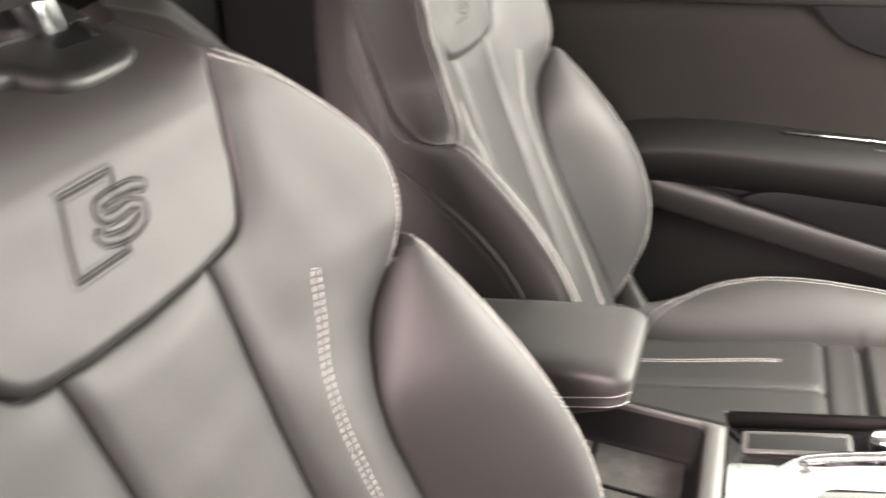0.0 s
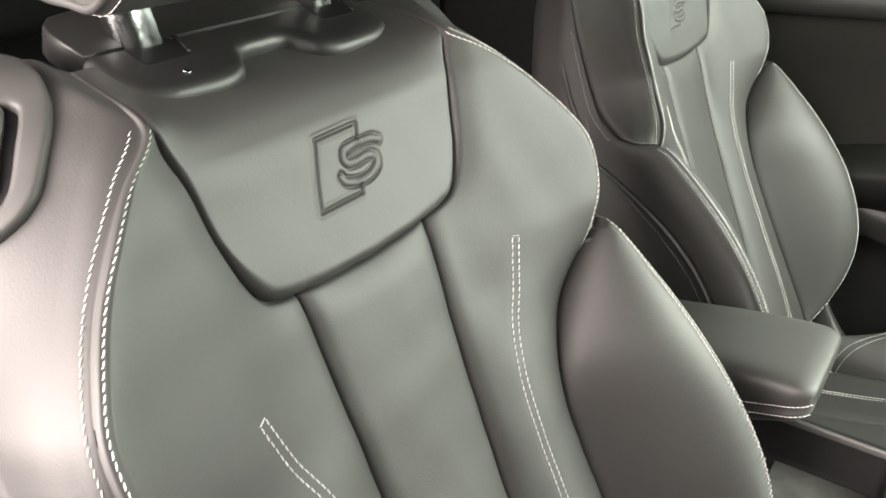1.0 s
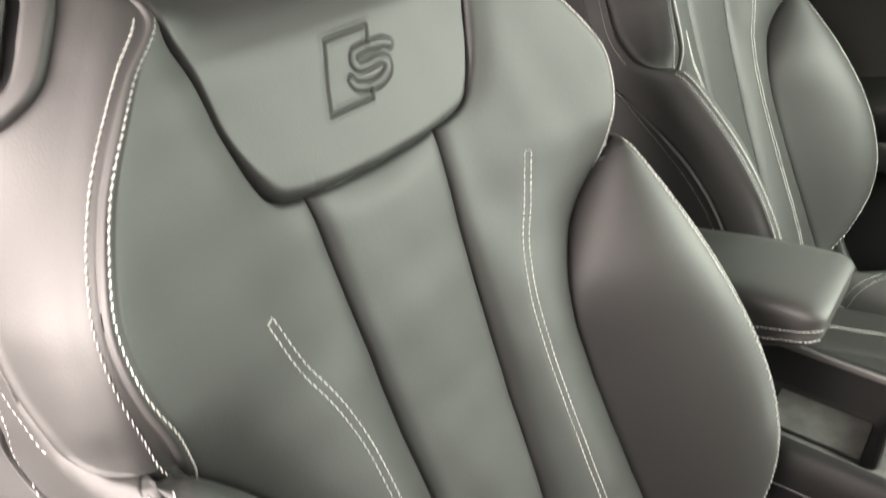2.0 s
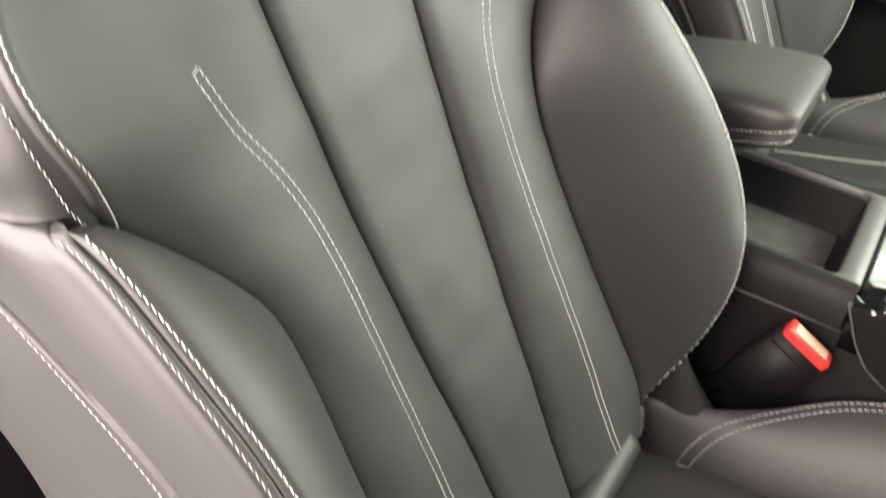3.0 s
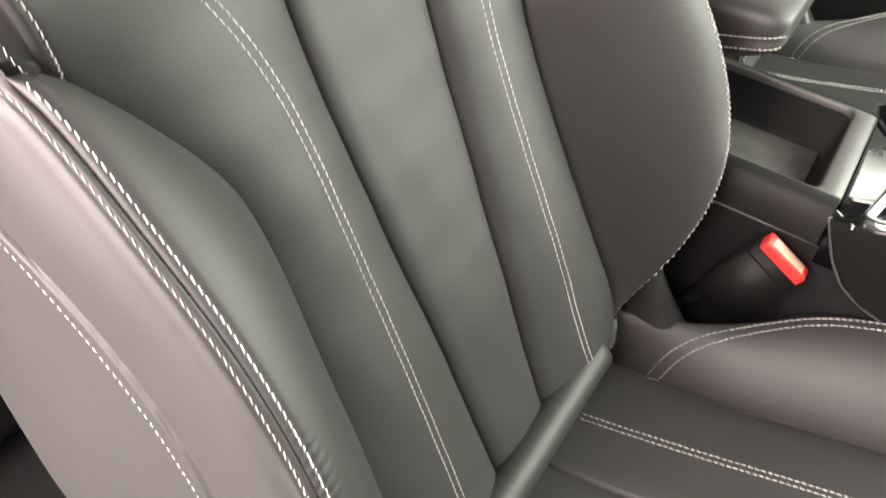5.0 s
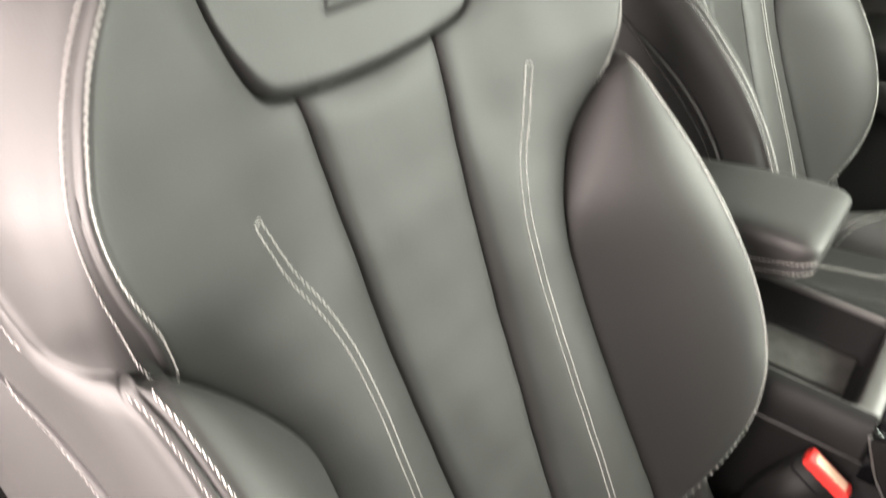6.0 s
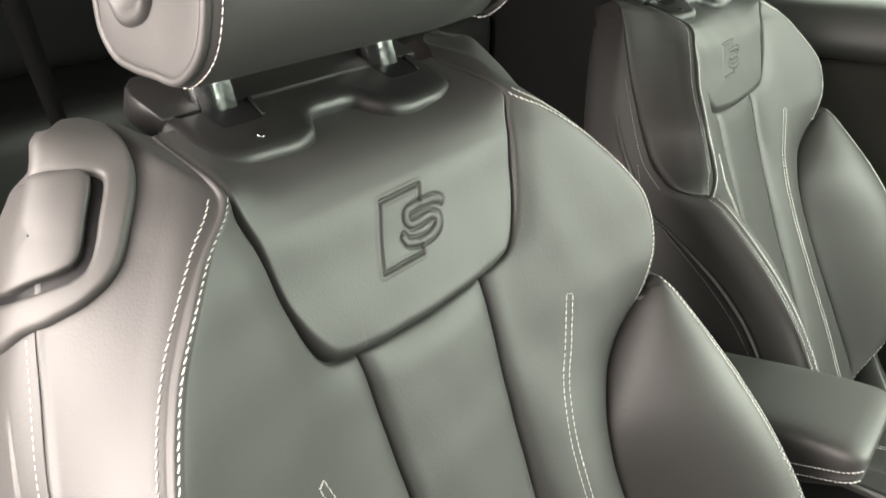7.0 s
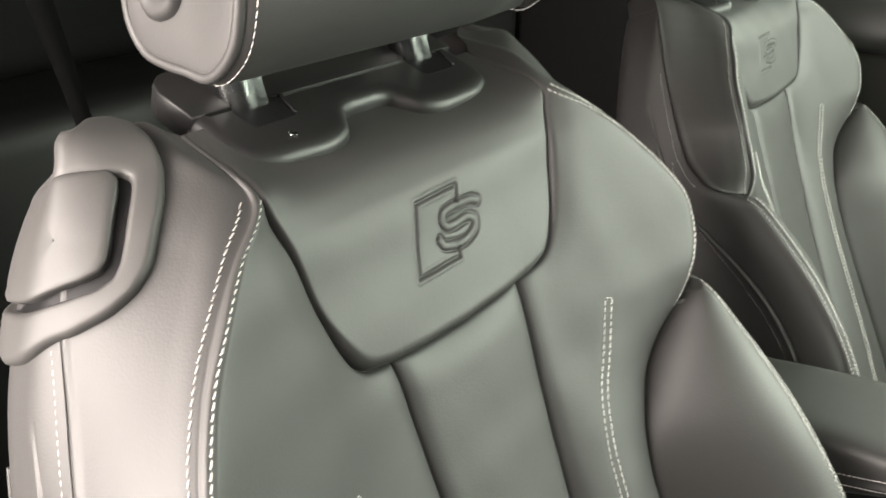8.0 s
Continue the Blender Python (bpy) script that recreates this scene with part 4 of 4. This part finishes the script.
deck_part("inlay", bm_prism(rounded(.1275, .60, .297, .385, .006), lambda a, b, c: (a, b, .638 + c), .002, .0006), SATIN, "bright satin metal inlay")
GATE = path_points([(.1405, .266), (.146, .292), (.155, .335), (.168, .372), (.190, .393), (.225, .4015), (.265, .405), (.42, .407), (.52, .400), (.56, .36), (.56, .29), (.52, .264), (.42, .258), (.30, .257), (.172, .257), (.150, .2585), (.1405, .266)], 140)[:-1]
deck_part("shifter_frame", frame_mesh(GATE, .0105, .639, .009, "shifter_frame"), CHROME, "chrome frame round the shifter")
deck_part("shifter_plate", bm_prism([tuple(q) for q in GATE[::3] * [.9, .78] + [.034, .0715]], lambda a, b, c: (a, b, .640 + c), .003, .001), SATIN, "bright shifter plate")
deck_part("shifter_slot", bm_prism(rounded(.20, .40, .305, .350, .02), lambda a, b, c: (a, b, .643 + c), .002, .0006), GLOSS, "glossy black shifter slot")
deck_part("switch_frame", frame_mesh(rounded(.1385, .2370, .4035, .4375, .004), .0055, .637, .0035, "switch_frame"), GREY_PLASTIC, "grey switch frame")
deck_part("switch_cover", bm_box((.1445, .4085, .636), (.2315, .4325, .6395), .001), RUBBER, "dark ribbed switch cover")
deck_part("knob", bm_prism([(.012 * math.cos(a), .012 * math.sin(a)) for a in np.linspace(0, 2 * np.pi, 24, endpoint=False)], lambda a, b, c: (.263 + a, .424 + b, .638 + c), .012, .003), CHROME, "knurled chrome knob")
deck_part("edge_trim", tube(path_points([(.1235, .276, .6385), (.130, .268, .6385), (.137, .2610, .6385), (.1405, .2570, .6385)], 30), .0022, "edge_trim", 8), CHROME, "bright chrome edge strip")
# knee panel with a curved rear edge
knee = [(.1205, .640), (.128, .624), (.139, .602), (.156, .580), (.177, .567), (.21, .558), (.30, .548), (.62, .54), (.62, .766)]
for sign in (-1, 1):
    part("knee_panel", bm_prism(knee, lambda a, b, c: (a, .365 + sign * (.0975 + c), b), .008, .003), PLASTIC, console, "black knee panel")
    p = path_points(knee[:7], 40)
    part("edge_line", tube(np.stack([p[:, 0], np.full(40, .365 + sign * .102), p[:, 1]], 1), .0022, "edge_line", 8), GREY_PLASTIC, console)
    part("joint_line", tube(np.stack([np.linspace(-.3, .125, 12), np.full(12, .365 + sign * .0968), np.full(12, .603)], 1), .0008, "joint_line", 6), GREY_PLASTIC, console)
    part("lower_panel", bm_box((.10, .365 - .0955, .2), (.7, .365 + .0955, .60), .004), DARK, console) if sign < 0 else None

# ================= far door and shell =================
door = thing("far_door", (0.1, 1.09, 0.2), "dark car door with suede insert and padded armrest ledge", "car door", kind="structure")


ledge_drop = curve([-.75, -.3, -.097, -.056, .018, .1675, .307, 1.1], [-.10, -.065, -.028, -.017, -.006, -.001, .001, .004])


def door_bar(outline, x0, x1, name, material, label, slope=0.0, rise=None, n=40):
    """A bar along the car with the section outline (y, z); slope: rise towards the front."""
    xs = np.linspace(x0, x1, n)
    P = np.array([[(x, y, z + slope * (x - .1) + (0 if rise is None else float(rise(x)))) for y, z in outline] for x in xs])
    return part(name, grid_mesh(P, name, flip=True), material, door, label)


def sect(pts, n=40):
    return path_points(pts, n)


part("door_shell", bm_box((-.36, 1.10, .2), (1.1, 1.16, 1.0)), DARK, door)
door_bar(sect([(1.10, .60), (1.089, .66), (1.087, .76), (1.082, .85), (1.084, .945), (1.10, .968)]), -.36, 1.1, "suede_panel", FELT, "dark suede door insert", .06)
door_bar(sect([(1.10, .953), (1.070, .956), (1.058, .972), (1.060, 1.002), (1.075, 1.031), (1.12, 1.045), (1.16, 1.041)]), -.36, 1.1, "top_trim", DOOR_TRIM, "soft grey top trim", .06)
door_bar(sect([(1.10, .764), (1.085, .7635), (1.050, .7575), (1.024, .745), (1.014, .735), (1.013, .715), (1.022, .69), (1.040, .668), (1.06, .655), (1.10, .65)]), -.36, 1.1, "armrest_ledge", PLASTIC, "padded armrest ledge", 0, ledge_drop)
door_bar(sect([(1.10, .69), (1.086, .68), (1.082, .55), (1.085, .30), (1.10, .2)]), -.36, 1.1, "lower_panel", PLASTIC, "dark lower door panel")
door_bar(sect([(1.085, .640), (1.060, .640), (1.048, .6385), (1.044, .634), (1.050, .592), (1.056, .580), (1.085, .575)]), -.30, 1.1, "map_pocket", DOOR_TRIM, "sloping pocket band", -.165)
part("metal_line", tube([(.157, 1.060, .7625), (.25, 1.060, .766), (.6, 1.060, .772)], .0018, "metal_line", 8), SATIN, door, "thin bright trim line")
part("metal_line", tube([(.292, 1.046, .7575), (.42, 1.046, .760), (.6, 1.046, .763)], .0014, "metal_line", 8), SATIN, door, "thin bright trim line")
# raised black slab; the pull recess's shade is its colour
part("pull_recess", bm_prism([(.1076, .643), (.120, .653), (.1357, .6604), (.160, .667), (.186, .671), (.326, .677), (.50, .68), (.50, .575), (.344, .602), (.267, .613), (.176, .632)], lambda a, b, c: (a, 1.048 - c, b), .010, .003), BLACK, door, "black slab for the shaded door pull recess")
part("handle_bowl", bm_prism([(.143, .985), (.1528, .964), (.1749, .9367), (.195, .920), (.2175, .907), (.245, .897), (.2746, .892), (.36, .89), (.47, .93), (.47, .985)], lambda a, b, c: (a, 1.080 - c, b), .008, .003), BLACK, door, "dark handle surround")

# rear bench of the cabin, its leather coloured darker for the shade there
BENCH = mat("shaded_rear_leather", (0.006, 0.0059, 0.0058), 0.6, spec=0.3, grain=0.12, grain_size=850, vary=0.1, spot=14)
bench = thing("rear_bench", (-.9, .365, .2), "leather rear bench with the deep shade in its colour", "car seat")
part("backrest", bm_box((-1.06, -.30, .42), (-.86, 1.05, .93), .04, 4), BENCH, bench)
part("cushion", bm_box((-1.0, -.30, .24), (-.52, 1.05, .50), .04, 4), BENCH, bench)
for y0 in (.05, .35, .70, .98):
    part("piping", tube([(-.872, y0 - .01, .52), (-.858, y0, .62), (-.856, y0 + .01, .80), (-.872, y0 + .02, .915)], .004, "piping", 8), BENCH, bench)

# belt strap between roof and rear cushion
STRAP = mat("black_belt_webbing", (0.003, 0.003, 0.003), 0.9, spec=0.08, grain=0.4, grain_size=700, vary=0.2)
z = np.linspace(.49, 1.43, 30)
bow = .006 * np.sin((z - .49) / .94 * np.pi)
left_y, right_y = -.0475 - .204 * (z - 1.1107), -.0284 - .151 * (z - 1.1171)
rows = [np.stack([-.60 + bow + dx, np.where(k == 0, left_y, right_y), z], 1) for dx, k in ((0, 0), (.0016, 0), (.0016, 1), (0, 1))]
belt = thing("seat_belt", (-.60, .0, .49), "black seat belt strap hanging in the dark rear", "seat belt")
part("strap", grid_mesh(np.array(rows), "strap"), STRAP, belt)
tagged(part("floor", bm_box((-1.1, -.45, .12), (1.2, 1.2, .20)), DARK), "dark carpeted car floor", "floor", kind="structure")
# out of view; the headlining's near edge is set to cut the sky lamp
tagged(part("ceiling", bm_box((-1.2, -.36, 1.42), (.42, 1.1, 1.47), .02), ROOF), "unseen grey cloth headlining that cuts and bounces light", "ceiling", kind="structure")
tagged(part("wall_rear", bm_box((-1.25, -.45, .12), (-1.15, 1.2, 1.45)), DARK), "dark rear of the cabin", "wall", kind="structure")
tagged(part("wall_front", bm_box((1.15, -.45, .12), (1.25, 1.2, .98)), DARK), "dark bulkhead below the windscreen", "wall", kind="structure")
tagged(part("wall_side", bm_box((-1.2, -.43, .12), (-.52, -.33, 1.45), .02), DARK), "dark trimmed side of the rear cabin", "wall", kind="structure")
tagged(part("wall_far", bm_box((-1.2, 1.07, .12), (-.365, 1.2, 1.45), .01), DARK), "dark trimmed far side of the rear cabin", "wall", kind="structure")
tagged(part("ground", bm_box((-40, -40, -.1), (40, 40, 0)), mat("grey_paving", (.3, .3, .3), .8, spot=3)), "grey paved ground beside the car", "ground", kind="structure")

GLOW = bpy.data.materials.new("bright_overcast_distance")
GLOW.use_nodes = True
gn = GLOW.node_tree
gn.nodes.clear()
ge = gn.nodes.new("ShaderNodeEmission")
ge.inputs[0].default_value, ge.inputs[1].default_value = (.90, 1.0, .90, 1), 2.0
go = gn.nodes.new("ShaderNodeOutputMaterial")
gn.links.new(ge.outputs[0], go.inputs[0])
tagged(part("backdrop", bm_box((-14, 14, 0), (14, 14.1, 9)), GLOW), "bright hazy daylight beyond the far window", "backdrop", kind="structure")
